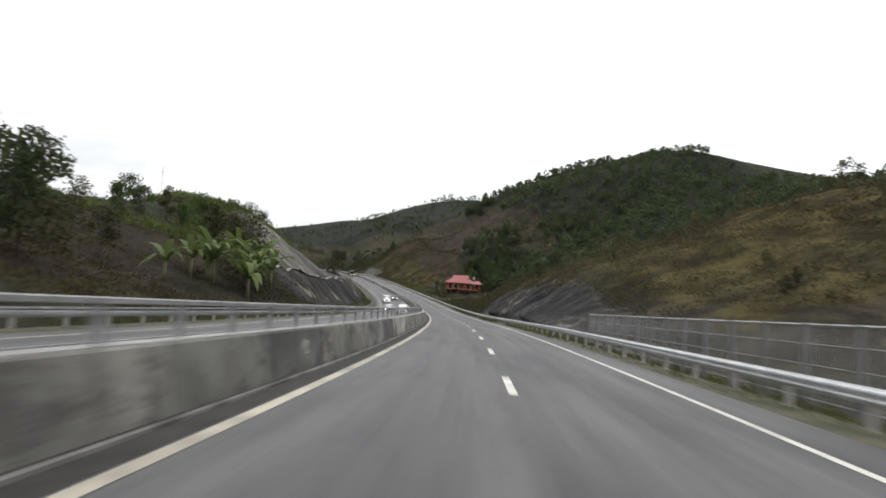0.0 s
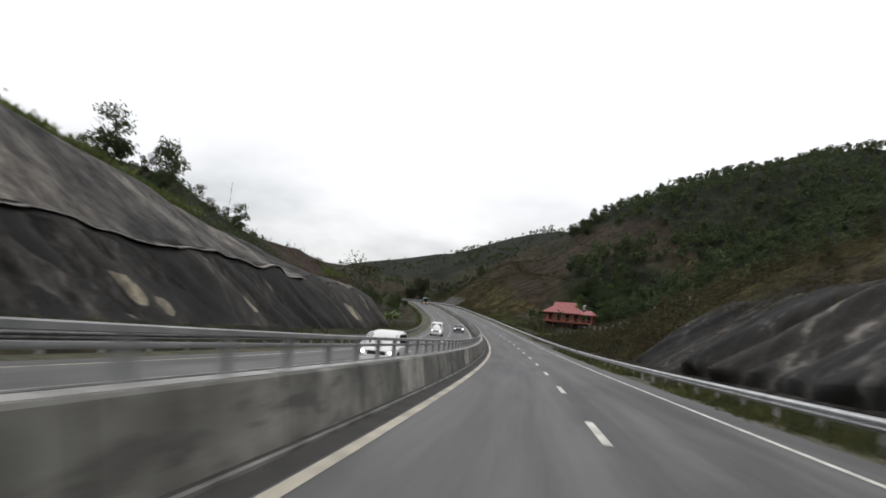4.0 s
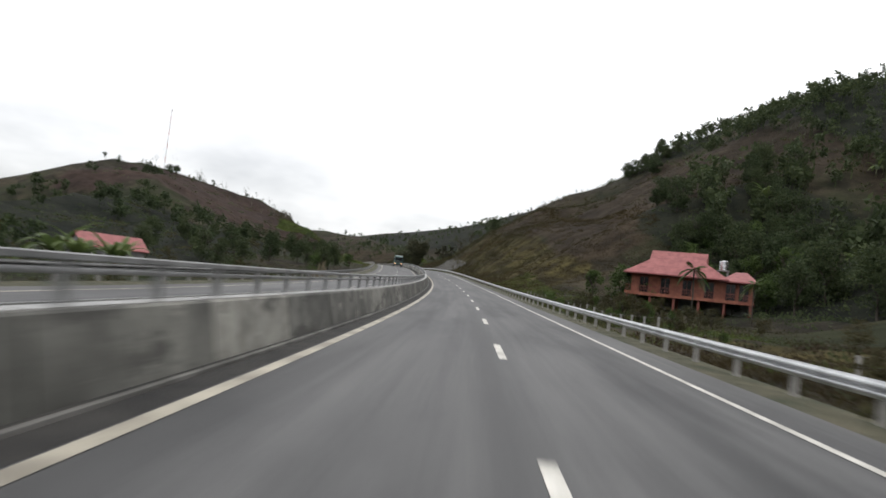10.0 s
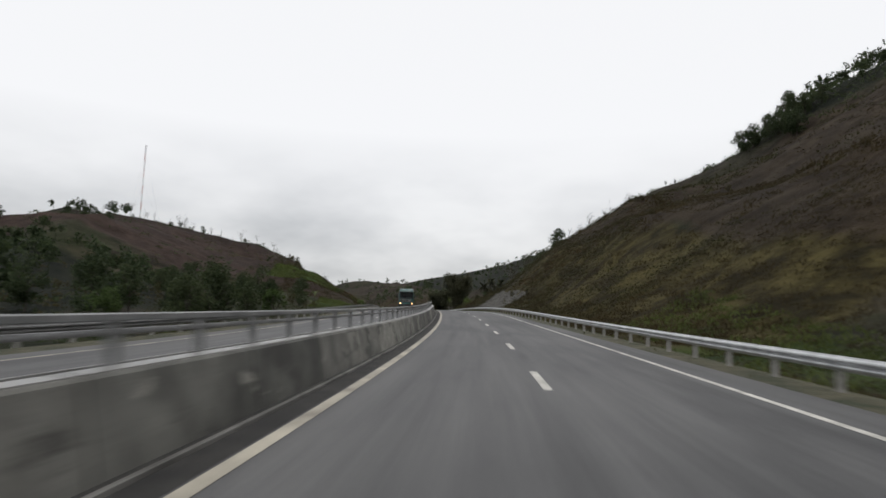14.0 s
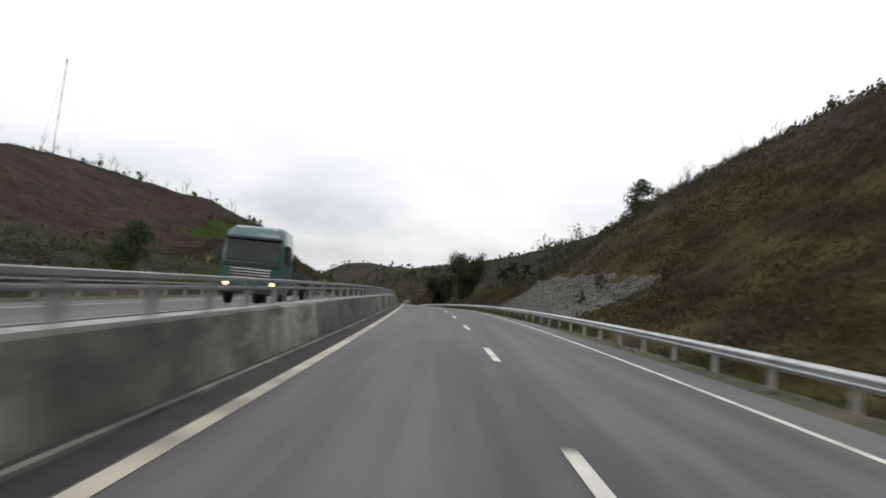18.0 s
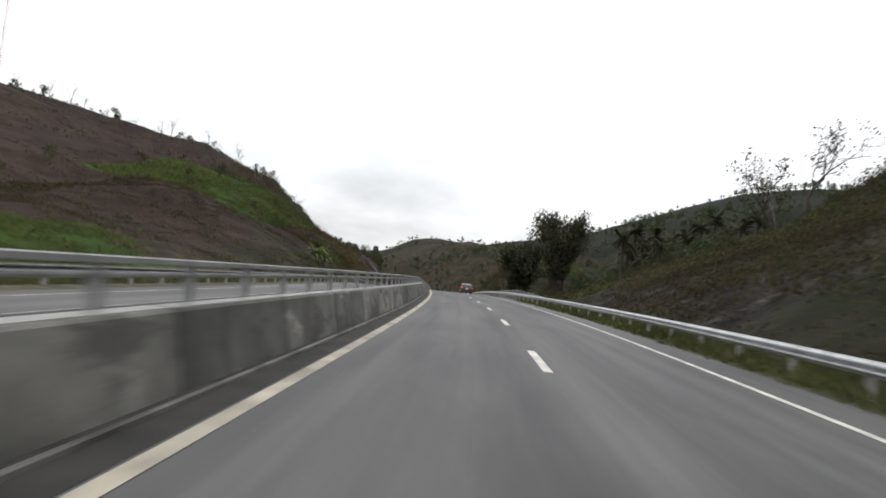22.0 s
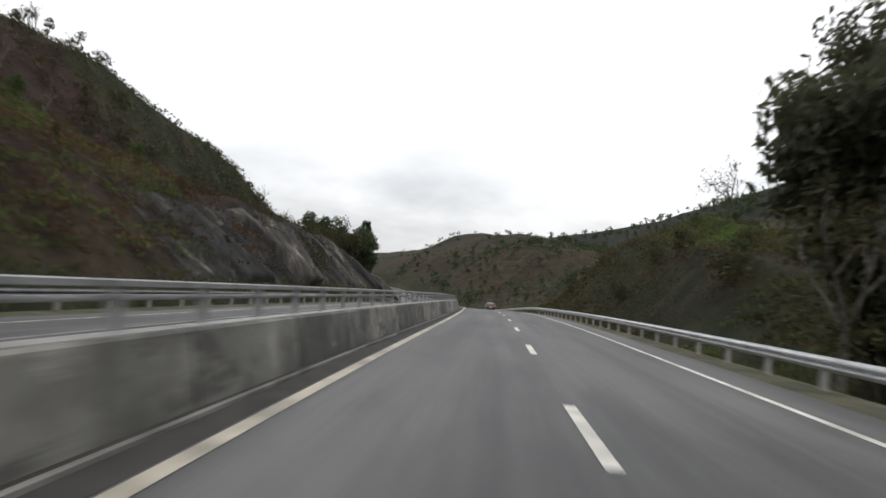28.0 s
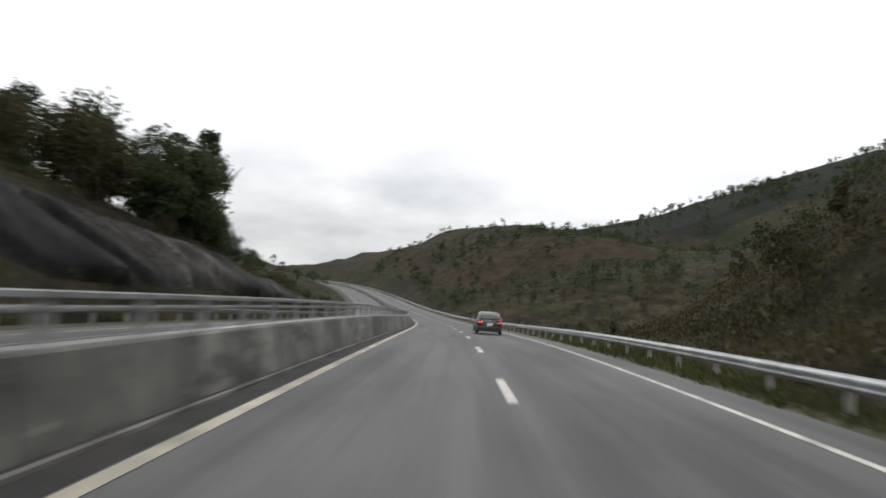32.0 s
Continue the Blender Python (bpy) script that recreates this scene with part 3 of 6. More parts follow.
# places of the broken, paler stone: along, up, half length, half height
SCARS = ((86, 2.2, 1.6, 0.5), (91, 2.1, 2.2, 0.6), (95, 2.3, 0.7, 0.9), (97.6, 2.4, 0.8, 1.0), (100.5, 1.9, 1.2, 0.7), (112.5, 2.1, 1.0, 0.7), (115, 1.6, 0.6, 0.4), (127, 2.2, 0.7, 0.5), (158.7, 2.6, 1.6, 0.9), (162, 2.0, 0.8, 0.5), (180, 2.4, 1.2, 0.8))
rock_face("rock_face_left_lower", "dark blasted rock face with pale scars", 76, 188, -16.6, -20.5, 51, ROCK, 0.8, 0.6, SCARS)
rock_face("rock_face_left_upper", "grey trimmed rock slope over the ledge", 78, 184, -21.2, -29.5, 52, ROCK_UPPER, 0.5, 0.4)
rock_face("rock_face_right", "low dark rock cut with slanting seams", 50, 140, 9.8, 17.0, 53, ROCK_SLAB, 0.8, 1.1)
rock_face("rock_face_far_left", "high dark rock cut with slanting pale seams", 596, 742, -15.9, -20.8, 54, ROCK_GREY, 1.1, 1.1)

# ---- the two carriageways ----
OPP = 0.12  # how far the opposite carriageway lies below
ROAD_S = np.r_[np.arange(-60, 1100, 2.0), np.arange(1100, 1700, 20.0)]


def carriageway(name, lats, label, drop=0.0):
    pts = np.concatenate([road(ROAD_S, a, -drop) for a in lats])
    n = len(ROAD_S)
    f = [(j * n + i, (j + 1) * n + i, (j + 1) * n + i + 1, j * n + i + 1) for j in range(len(lats) - 1) for i in range(n - 1)]
    me = mesh_of(name, pts, f, ASPHALT, True)
    uv = me.uv_layers.new(name="UVMap")
    vi = np.empty(len(me.loops), int)
    me.loops.foreach_get("vertex_index", vi)
    co = np.stack([np.repeat(lats, n)[vi], np.tile(ROAD_S, len(lats))[vi]], 1)
    uv.data.foreach_set("uv", co.ravel().astype(np.float32))
    return tagged(new(name, me), label, "road", kind="structure")


carriageway("road", np.linspace(-2.45, 7.0, 8), "damp grey asphalt carriageway with faint wheel tracks")
carriageway("road_opposite", np.linspace(-12.7, -3.45, 8), "damp grey asphalt carriageway beyond the median wall", OPP)
for nm, a, b in (("verge_right", 6.9, 9.2), ("verge_left", -15.2, -12.6)):
    tagged(ribbon(nm, ROAD_S, [(a, -0.012 if a > 0 else -0.3), ((a + b) / 2, -0.02 if a > 0 else -0.1), (b, -0.2 if a > 0 else -OPP - 0.012)], VERGE), "strip of soil and short grass beside the road", "verge", kind="structure")
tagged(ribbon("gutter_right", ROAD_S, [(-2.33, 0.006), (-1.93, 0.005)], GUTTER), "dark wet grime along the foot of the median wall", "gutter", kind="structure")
tagged(ribbon("kerb_right", ROAD_S, [(-2.33, 0.0), (-2.335, 0.05), (-2.35, 0.06), (-2.395, 0.06), (-2.41, 0.05), (-2.415, 0.0)], KERB, None, True), "narrow pale concrete lip before the median wall", "kerb", kind="structure")
# dark strip across the recess behind the lip
tagged(ribbon("channel_right", ROAD_S, [(-2.53, 0.03), (-2.41, 0.02)], GUTTER), "dark channel between lip and wall", "gutter", kind="structure")
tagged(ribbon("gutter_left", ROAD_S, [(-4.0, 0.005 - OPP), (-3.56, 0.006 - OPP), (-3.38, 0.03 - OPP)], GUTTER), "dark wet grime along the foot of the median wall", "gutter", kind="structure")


def line(name, lat, width, mat, label, drop=0.0):
    tagged(ribbon(name, ROAD_S, [(lat - width / 2, 0.008 - drop), (lat + width / 2, 0.008 - drop)], mat), label, "road marking", kind="structure")


line("edge_line_left", -1.79, 0.2, PAINT_DIRTY, "solid yellowish-white edge line, dirty and worn")
line("edge_line_right", LINE_RIGHT, 0.16, PAINT, "solid white edge line")
line("edge_line_opposite_inner", -4.3, 0.18, PAINT_DIRTY, "solid white edge line of the opposite carriageway", OPP)
line("edge_line_opposite_outer", -11.6, 0.12, PAINT_DIRTY, "solid white edge line of the opposite carriageway", OPP)
for base, lat, first, drop in (("lane_line", 1.875, DASH_START, 0.0), ("lane_line_opposite", -8.0, 4.0, OPP)):
    holder = tagged(new(base), "broken white lane line of short dashes", "road marking", kind="structure")
    for i in range(-2, 84):
        a = first + i * DASH_PERIOD
        d = ribbon("dash", stations(a, a + DASH_LENGTH, 1.2), [(lat - 0.09, 0.009 - drop), (lat + 0.09, 0.009 - drop)], PAINT, holder)

# ---- median wall: cast panels with a steel handrail ----
WALL = [(-2.54, 0.0), (-2.556, 0.10), (-2.568, 0.17), (-2.71, 0.86), (-2.74, 0.89), (-3.18, 0.89), (-3.21, 0.86), (-3.36, 0.17), (-3.39, 0.10), (-3.40, 0.0)]
wall = tagged(new("median_wall"), "grey stained concrete median wall with a steel handrail", "barrier", kind="structure")
PANEL = 4.0
for i in range(-12, 205):
    a = i * PANEL
    ribbon("wall_panel", stations(a + 0.03, a + PANEL - 0.03, 4.0), WALL, CONCRETE, wall, True)
    ribbon("coping", stations(a + 0.04, a + PANEL - 0.04, 4.0), [(-2.765, 0.885), (-2.77, 0.906), (-3.00, 0.908), (-3.005, 0.885)], WET_TOP, wall, True)
    ribbon("coping", stations(a + 0.04, a + PANEL - 0.04, 4.0), [(-3.115, 0.885), (-3.12, 0.908), (-3.16, 0.906), (-3.165, 0.885)], WET_TOP, wall, True)
ribbon("joint_filler", stations(-48, 820, 4.0), [(-2.60, 0.02), (-2.735, 0.84), (-2.78, 0.87), (-3.14, 0.87), (-3.185, 0.84), (-3.32, 0.02)], GUTTER, wall)
ribbon("coping_joint", stations(-48, 820, 4.0), [(-3.008, 0.893), (-3.112, 0.893)], GUTTER, wall)
far_wall = ribbon("wall_far_stretch", stations(820, 1500, 5.0), WALL, CONCRETE, wall, True)


def rail_round(name, s, lat, up, r, mat, parent, n=8):
    sec = [(lat + r * math.cos(i * 2 * math.pi / n), up + r * math.sin(i * 2 * math.pi / n)) for i in range(n)]
    return ribbon(name, s, sec, mat, parent, True, True)


rail_s = np.r_[np.arange(-48, 900, 3.0), np.arange(900, 1500, 8.0)]
ribbon("handrail", rail_s, [(-2.985, 1.335), (-2.97, 1.345), (-2.97, 1.40), (-2.985, 1.412), (-3.055, 1.412), (-3.07, 1.40), (-3.07, 1.345), (-3.055, 1.335)], GALVANISED_OLD, wall, True)
rail_round("lower_rail", rail_s, -3.06, 1.225, 0.032, GALVANISED_OLD, wall)


def wall_post_mesh():
    bm = boxes((-0.04, 0.04, -0.08, 0.08, 0, 0.445), (-0.05, 0.05, -0.11, 0.11, 0, 0.018), (-0.05, 0.05, -0.09, 0.09, 0.425, 0.445))
    me = bpy.data.meshes.new("handrail_post")
    bm.to_mesh(me)
    bm.free()
    me.materials.append(GALVANISED_OLD)
    return me


post_me = wall_post_mesh()
for i in range(-20, 420):
    s = i * 2.0 + 1.0
    ob = new("handrail_post", post_me)
    ob.parent = wall
    ob.matrix_basis = road_pose(s, -3.06, 0.896)

# ---- guardrails ----
def w_beam(lat, up, side):
    """Section of a corrugated steel beam, its ribs to the road (side -1: the road lies to the left)."""
    pts = [(0.0, 0.0), (0.012, 0.035), (0.075, 0.06), (0.082, 0.09), (0.075, 0.12), (0.012, 0.145), (0.012, 0.165), (0.075, 0.19), (0.082, 0.22), (0.075, 0.25), (0.012, 0.275), (0.0, 0.31)]
    face = [(lat + side * d, up + z) for d, z in pts]
    back = [(lat + side * (d - 0.006), up + z) for d, z in pts[::-1]]
    return face + back


def guardrail(name, lat, side, ranges, label, step, steel, drop=0.0):
    g = tagged(new(name), label, "guardrail", kind="structure")
    for a, b in ranges:
        ribbon("beam", stations(a, b, 4.0), w_beam(lat, 0.44 - drop, side), steel, g, True)
    bm = boxes((-0.07, 0.07, -0.06, 0.06, -0.3, 0.73))
    pm = bpy.data.meshes.new("guardrail_post")
    bm.to_mesh(pm)
    bm.free()
    pm.materials.append(POST_CONCRETE)
    bm = boxes((-0.06, 0.06, -0.05, 0.05, 0.50, 0.69))
    km = bpy.data.meshes.new("spacer")
    bm.to_mesh(km)
    bm.free()
    km.materials.append(GALVANISED_OLD)
    for a, b in ranges:
        for s in np.arange(a, min(b, 900), step):
            ob = new("guardrail_post", pm)
            ob.parent = g
            ob.matrix_basis = road_pose(s, lat - side * 0.19, -drop)
            k = new("spacer", km)
            k.parent = g
            k.matrix_basis = road_pose(s, lat - side * 0.061, -drop)
    return g


guardrail("guardrail_right", RAIL_LAT, -1, [(-48, 1300)], "galvanised corrugated guardrail on short grey posts", 3.0, GALVANISED)
# same beam as the right rail, but in the darker post steel
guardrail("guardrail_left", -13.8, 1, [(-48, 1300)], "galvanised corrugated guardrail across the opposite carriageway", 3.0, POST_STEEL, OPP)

# ---- plant materials and kit ----
def leaf_material(name, *tones, rough=0.6):
    m, n, l, b = material(name, rough)
    mean = np.mean(tones, 0)
    soft = 0.55 * np.array(tones) + 0.45 * mean
    tones = [tuple(float(v) for v in 1.3 * (0.8 * q + 0.2 * q.mean())) for q in soft]
    isl = n.new("ShaderNodeNewGeometry").outputs["Random Per Island"]
    rnd = n.new("ShaderNodeObjectInfo").outputs["Random"]
    c = ramp(n, l, isl, *[(i / max(1, len(tones) - 1), t) for i, t in enumerate(tones)])
    big = texture(n, l, 0.16, 3, 0.5)
    c = mix(n, l, 0.8, c, ramp(n, l, big.outputs[0], (0.35, (0.68, 0.68, 0.7)), (0.65, (1.22, 1.18, 1.1))), "MULTIPLY")
    c = mix(n, l, 1.0, c, ramp(n, l, rnd, (0, (0.75, 0.8, 0.75)), (1, (1.2, 1.15, 1.1))), "MULTIPLY")
    l.new(c, b.inputs["Base Color"])
    b.inputs["Specular IOR Level"].default_value = 0.15
    thin = n.new("ShaderNodeBsdfTranslucent")
    l.new(c, thin.inputs["Color"])
    blend = n.new("ShaderNodeMixShader")
    blend.inputs[0].default_value = 0.38
    l.new(b.outputs[0], blend.inputs[1])
    l.new(thin.outputs[0], blend.inputs[2])
    l.new(blend.outputs[0], n["Material Output"].inputs["Surface"])
    return m


DARK_LEAF = leaf_material("dark_leaves", (0.0192, 0.0346, 0.0154), (0.0422, 0.0653, 0.0269), (0.0768, 0.0998, 0.0384))
GREEN_LEAF = leaf_material("green_leaves", (0.0282, 0.0507, 0.0135), (0.0562, 0.0957, 0.0225), (0.0957, 0.1462, 0.0338))
OLIVE_LEAF = leaf_material("olive_leaves", (0.0214, 0.0240, 0.0102), (0.0470, 0.0470, 0.0187), (0.0856, 0.0727, 0.0300))
DRY_LEAF = leaf_material("dry_brush", (0.0150, 0.0120, 0.0078), (0.0360, 0.0270, 0.0156), (0.0720, 0.0510, 0.0270))
STRAW = leaf_material("straw_grass", (0.0270, 0.0195, 0.0084), (0.0520, 0.0380, 0.0156), (0.0800, 0.0580, 0.0240))
PLUME = leaf_material("reed_plumes", (0.0960, 0.0720, 0.0480), (0.1680, 0.1320, 0.0900), (0.2160, 0.1740, 0.1200))
GRASS = leaf_material("short_grass", (0.0225, 0.0375, 0.0090), (0.0525, 0.0675, 0.0188), (0.0975, 0.0900, 0.0338))
BRIGHT = leaf_material("fresh_grass", (0.036, 0.058, 0.013), (0.066, 0.096, 0.02), (0.098, 0.124, 0.03))
RUST_LEAF = leaf_material("rust_leaves", (0.045, 0.022, 0.012), (0.085, 0.042, 0.02), (0.12, 0.07, 0.03))
BAMBOO_LEAF = leaf_material("bamboo_leaves", (0.0322, 0.0356, 0.0207), (0.0575, 0.0609, 0.0345), (0.0978, 0.0978, 0.0552))
BANANA = leaf_material("banana_leaf", (0.05, 0.085, 0.022), (0.09, 0.14, 0.036), (0.14, 0.18, 0.05), rough=0.45)
BARK = two_tone("bark", (0.028, 0.022, 0.017), (0.085, 0.07, 0.055), 3, 25, 0.9, relief=0.8, dist=0.03)
PALE_BARK = two_tone("pale_bark", (0.07, 0.062, 0.052), (0.17, 0.155, 0.135), 3, 25, 0.9, relief=0.6, dist=0.02)


def quads_mesh(name, corners, mat):
    """A mesh from an array (n, 4, 3) of separate quads."""
    n = len(corners)
    me = bpy.data.meshes.new(name)
    me.vertices.add(4 * n)
    me.vertices.foreach_set("co", np.ascontiguousarray(corners, np.float32).ravel())
    me.loops.add(4 * n)
    me.loops.foreach_set("vertex_index", np.arange(4 * n, dtype=np.int32))
    me.polygons.add(n)
    me.polygons.foreach_set("loop_start", np.arange(0, 4 * n, 4, dtype=np.int32))
    me.polygons.foreach_set("loop_total", np.full(n, 4, np.int32))
    me.materials.append(mat)
    me.update(calc_edges=True)
    return me


def leaf_quads(centre, out, size, rng, droop=0.3, slim=0.3):
    """Leaf-shaped quads at centres (n, 3), their tips along out bent at random."""
    n = len(centre)
    d = out + rng.normal(0, 0.7, (n, 3))
    d[:, 2] -= droop
    d /= np.linalg.norm(d, axis=1, keepdims=True) + 1e-9
    w = np.cross(d, rng.normal(0, 1, (n, 3)))
    w /= np.linalg.norm(w, axis=1, keepdims=True) + 1e-9
    s = np.asarray(size).reshape(-1, 1) * np.ones((n, 1))
    a = centre - d * s * 0.5
    return np.stack([a, centre + w * s * slim, centre + d * s * 0.62, centre - w * s * slim], 1)


def crown_quads(lobes, per, size, rng, shell=0.55):
    """Leaves on a set of lobes (x, y, z, rx, ry, rz): an uneven crown with gaps."""
    out = []
    for x, y, z, rx, ry, rz in lobes:
        u = rng.normal(0, 1, (per, 3))
        u /= np.linalg.norm(u, axis=1, keepdims=True)
        r = shell + (1 - shell) * rng.random((per, 1)) ** 0.6
        r *= 0.8 + 0.35 * np.sin(u[:, :1] * 5 + x) * np.sin(u[:, 1:2] * 4 + y)
        c = np.array([x, y, z]) + u * r * np.array([rx, ry, rz])
        out.append(leaf_quads(c, u, size * rng.uniform(0.6, 1.3, per), rng))
    return np.concatenate(out)


def wood(limbs, mat, name, parent, label=""):
    bm = bmesh.new()
    for a, b, r0, r1 in limbs:
        tube(bm, a, b, r0, r1, 7 if r0 > 0.06 else 4, False)
    return part(name, bm, mat, parent, label, True)


def branching(rng, base, way, length, radius, depth, limbs, tips, spread=0.6, up=0.25):
    way = Vector(way).normalized()
    mid = base + way * length * 0.5 + Vector(rng.normal(0, 0.04 * length, 3))
    end = base + way * length
    limbs += [(base, mid, radius, radius * 0.82), (mid, end, radius * 0.82, radius * 0.62)]
    if depth == 0:
        tips.append(end)
        return
    for _ in range(2 + int(rng.random() < 0.6)):
        w = way + Vector(rng.normal(0, spread, 3)) + Vector((0, 0, up))
        branching(rng, end if rng.random() < 0.7 else mid, w, length * rng.uniform(0.55, 0.8), radius * 0.58, depth - 1, limbs, tips, spread, up)


def broadleaf(name, label, seed, height, width, mat, leaves=900, size=0.45, lobes=9, bark=None, thin=False, low=0.42):
    rng = np.random.default_rng(seed)
    t = thing(name, label, "tree", group="trees")
    limbs, tips = [], []
    trunk_h = height * (0.34 if not thin else 0.25)
    limbs.append((Vector((0, 0, -0.4)), Vector((0.1, 0, trunk_h)), 0.035 * height * 0.55, 0.024 * height * 0.55))
    for _ in range(4):
        a = rng.random() * 6.28
        branching(rng, Vector((0.1, 0, trunk_h * rng.uniform(0.8, 1.0))), (0.55 * math.cos(a), 0.55 * math.sin(a), 1), height * 0.26, 0.02 * height * 0.5, 2, limbs, tips, 0.5, 0.3)
    wood(limbs, bark or BARK, "trunk", t)
    ls = []
    for i in range(lobes):
        a, k = rng.random() * 6.28, rng.random()
        z = height * (low + (0.92 - low) * k)
        rr = width * 0.5 * (0.75 * math.sin(math.pi * (0.18 + 0.78 * k)) + 0.08) * rng.uniform(0.35, 0.85)
        q = width * rng.uniform(0.15, 0.27)
        ls.append((rr * math.cos(a), rr * math.sin(a), z, q, q, q * rng.uniform(0.6, 0.95)))
    crown = new("crown", quads_mesh("crown", crown_quads(ls, leaves // lobes, size, rng), mat))
    crown.parent = t
    return t


def bare_tree(name, label, seed, height, depth=4, spread=0.55, leaves=0, mat=None, up=0.3, bark=None, girth=0.016):
    rng = np.random.default_rng(seed)
    t = thing(name, label, "tree", group="bare trees")
    limbs, tips = [], []
    branching(rng, Vector((0, 0, -0.3)), (0.04, 0.02, 1), height * 0.42, girth * height, depth, limbs, tips, spread, up)
    wood(limbs, bark or PALE_BARK, "trunk", t)
    if leaves:
        p = np.array([tips[i] for i in rng.integers(0, len(tips), leaves)]) + rng.normal(0, height * 0.035, (leaves, 3))
        c = new("crown", quads_mesh("crown", leaf_quads(p, rng.normal(0, 1, (leaves, 3)), rng.uniform(0.12, 0.28, leaves), rng), mat or OLIVE_LEAF))
        c.parent = t
    return t


def arched_leaf(rng, base, yaw, length, width, rise, fall, segs=7, fold=0.25):
    """A long leaf of real thickness that arches out from its base; returns verts and faces."""
    v, f = [], []
    dirx, diry = math.cos(yaw), math.sin(yaw)
    for i in range(segs + 1):
        u = i / segs
        d = length * (u * 0.75 + 0.1 * u * u) * (1 - 0.2 * rise)
        z = length * (rise * u - fall * u * u)
        w = width * 0.5 * math.sin(math.pi * min(1, 0.06 + 0.94 * u)) ** 0.6 if 0 < i < segs else width * 0.05
        for k, (side, dz) in enumerate(((-1, fold * w), (0, 0), (1, fold * w))):
            v.append((base[0] + dirx * d - diry * side * w, base[1] + diry * d + dirx * side * w, base[2] + z + dz))
    for i in range(segs):
        for k in range(2):
            a = i * 3 + k
            f.append((a, a + 1, a + 4, a + 3))
    return v, f


def banana_plant(name, label, seed, height):
    rng = np.random.default_rng(seed)
    t = thing(name, label, "banana plant", group="banana plants")
    bm = bmesh.new()
    tube(bm, (0, 0, -0.2), (0.06, 0, height * 0.34), 0.16, 0.10, 9)
    part("stem", bm, two_tone("banana_stem", (0.06, 0.07, 0.03), (0.14, 0.13, 0.07), 3, 20, 0.6) if "banana_stem" not in bpy.data.materials else bpy.data.materials["banana_stem"], t, "", True)
    for i in range(12):
        v, f = arched_leaf(rng, (0.06, 0, height * 0.32), i * 2.4 + rng.random() * 0.6, height * rng.uniform(0.5, 0.8), rng.uniform(0.45, 0.62), rng.uniform(0.75, 1.3), rng.uniform(0.55, 1.1))
        ob = new("leaf", mesh_of("leaf", v, f, BANANA, True))
        ob.parent = t
    return t


def palm(name, label, seed, height, fronds=16, length=2.6, mat=None):
    rng = np.random.default_rng(seed)
    t = thing(name, label, "palm", group="palms")
    wood([(Vector((0, 0, -0.4)), Vector((0.15, 0, height * 0.5)), 0.017 * height, 0.014 * height), (Vector((0.15, 0, height * 0.5)), Vector((0.1, 0.1, height)), 0.014 * height, 0.015 * height)], BARK, "trunk", t)
    for i in range(fronds):
        yaw, rise = i * 2.4, rng.uniform(-1.1, 1.15)
        q = []
        for j in range(26):
            u = 0.1 + 0.9 * j / 25
            d, z = length * u * (0.9 - 0.25 * rise), length * (rise * u - 0.5 * u * u)
            c = np.array([0.1 + math.cos(yaw) * d, 0.1 + math.sin(yaw) * d, height + z])
            for side in (-1, 1):
                ln = 0.62 * length * 0.38 * math.sin(math.pi * (0.1 + 0.85 * u))
                tip = c + np.array([-math.sin(yaw) * side * ln + math.cos(yaw) * ln * 0.6, math.cos(yaw) * side * ln + math.sin(yaw) * ln * 0.6, -0.35 * ln])
                wv = np.array([math.cos(yaw), math.sin(yaw), 0.2]) * 0.07
                q.append([c - wv, c + wv, tip + wv * 0.3, tip - wv * 0.3])
        ob = new("frond", quads_mesh("frond", np.array(q), mat or DARK_LEAF))
        ob.parent = t
    return t


def bamboo(name, label, seed, height, width):
    rng = np.random.default_rng(seed)
    t = thing(name, label, "bamboo", group="bamboo clumps")
    cs = []
    for i in range(64):
        a, r = rng.random() * 6.28, width * 0.14 * math.sqrt(rng.random())
        h, lean = height * rng.uniform(0.6, 1.0), width * 0.42 * rng.uniform(0.2, 1)
        p0 = Vector((r * math.cos(a), r * math.sin(a), -0.3))
        pts = [p0 + Vector((math.cos(a) * lean * u ** 2.2, math.sin(a) * lean * u ** 2.2, h * (u - 0.1 * u ** 4))) for u in (0, 0.35, 0.6, 0.8, 1.0)]
        wood([(pts[k], pts[k + 1], 0.05 * (1 - 0.2 * k), 0.05 * (0.8 - 0.2 * k)) for k in range(4)], BARK, "cane", t)
        for _ in range(520):
            u = rng.uniform(0.12, 1.05) ** 0.7
            c = np.array(p0) + np.array([math.cos(a) * lean * u ** 2.2, math.sin(a) * lean * u ** 2.2, h * (min(u, 1.0) - 0.1 * u ** 4)])
            cs.append(c + np.clip(rng.normal(0, 0.042 * width * (0.5 + u), 3), -0.09 * width, 0.09 * width))
    cs = np.array(cs)
    ob = new("foliage", quads_mesh("foliage", leaf_quads(cs, rng.normal(0, 0.5, cs.shape), rng.uniform(0.34, 0.72, len(cs)), rng, 0.6, 0.22), BAMBOO_LEAF))
    ob.parent = t
    return t


def place(model, s, lat, turn_deg=0.0, size=1.0, up=0.0):
    x, y, z = ground_at(s, lat, up)
    m = pose(x, y, z, 0, 0, turn_deg) @ Matrix.Scale(size, 4)
    ob = copy_thing(model, m)
    return ob


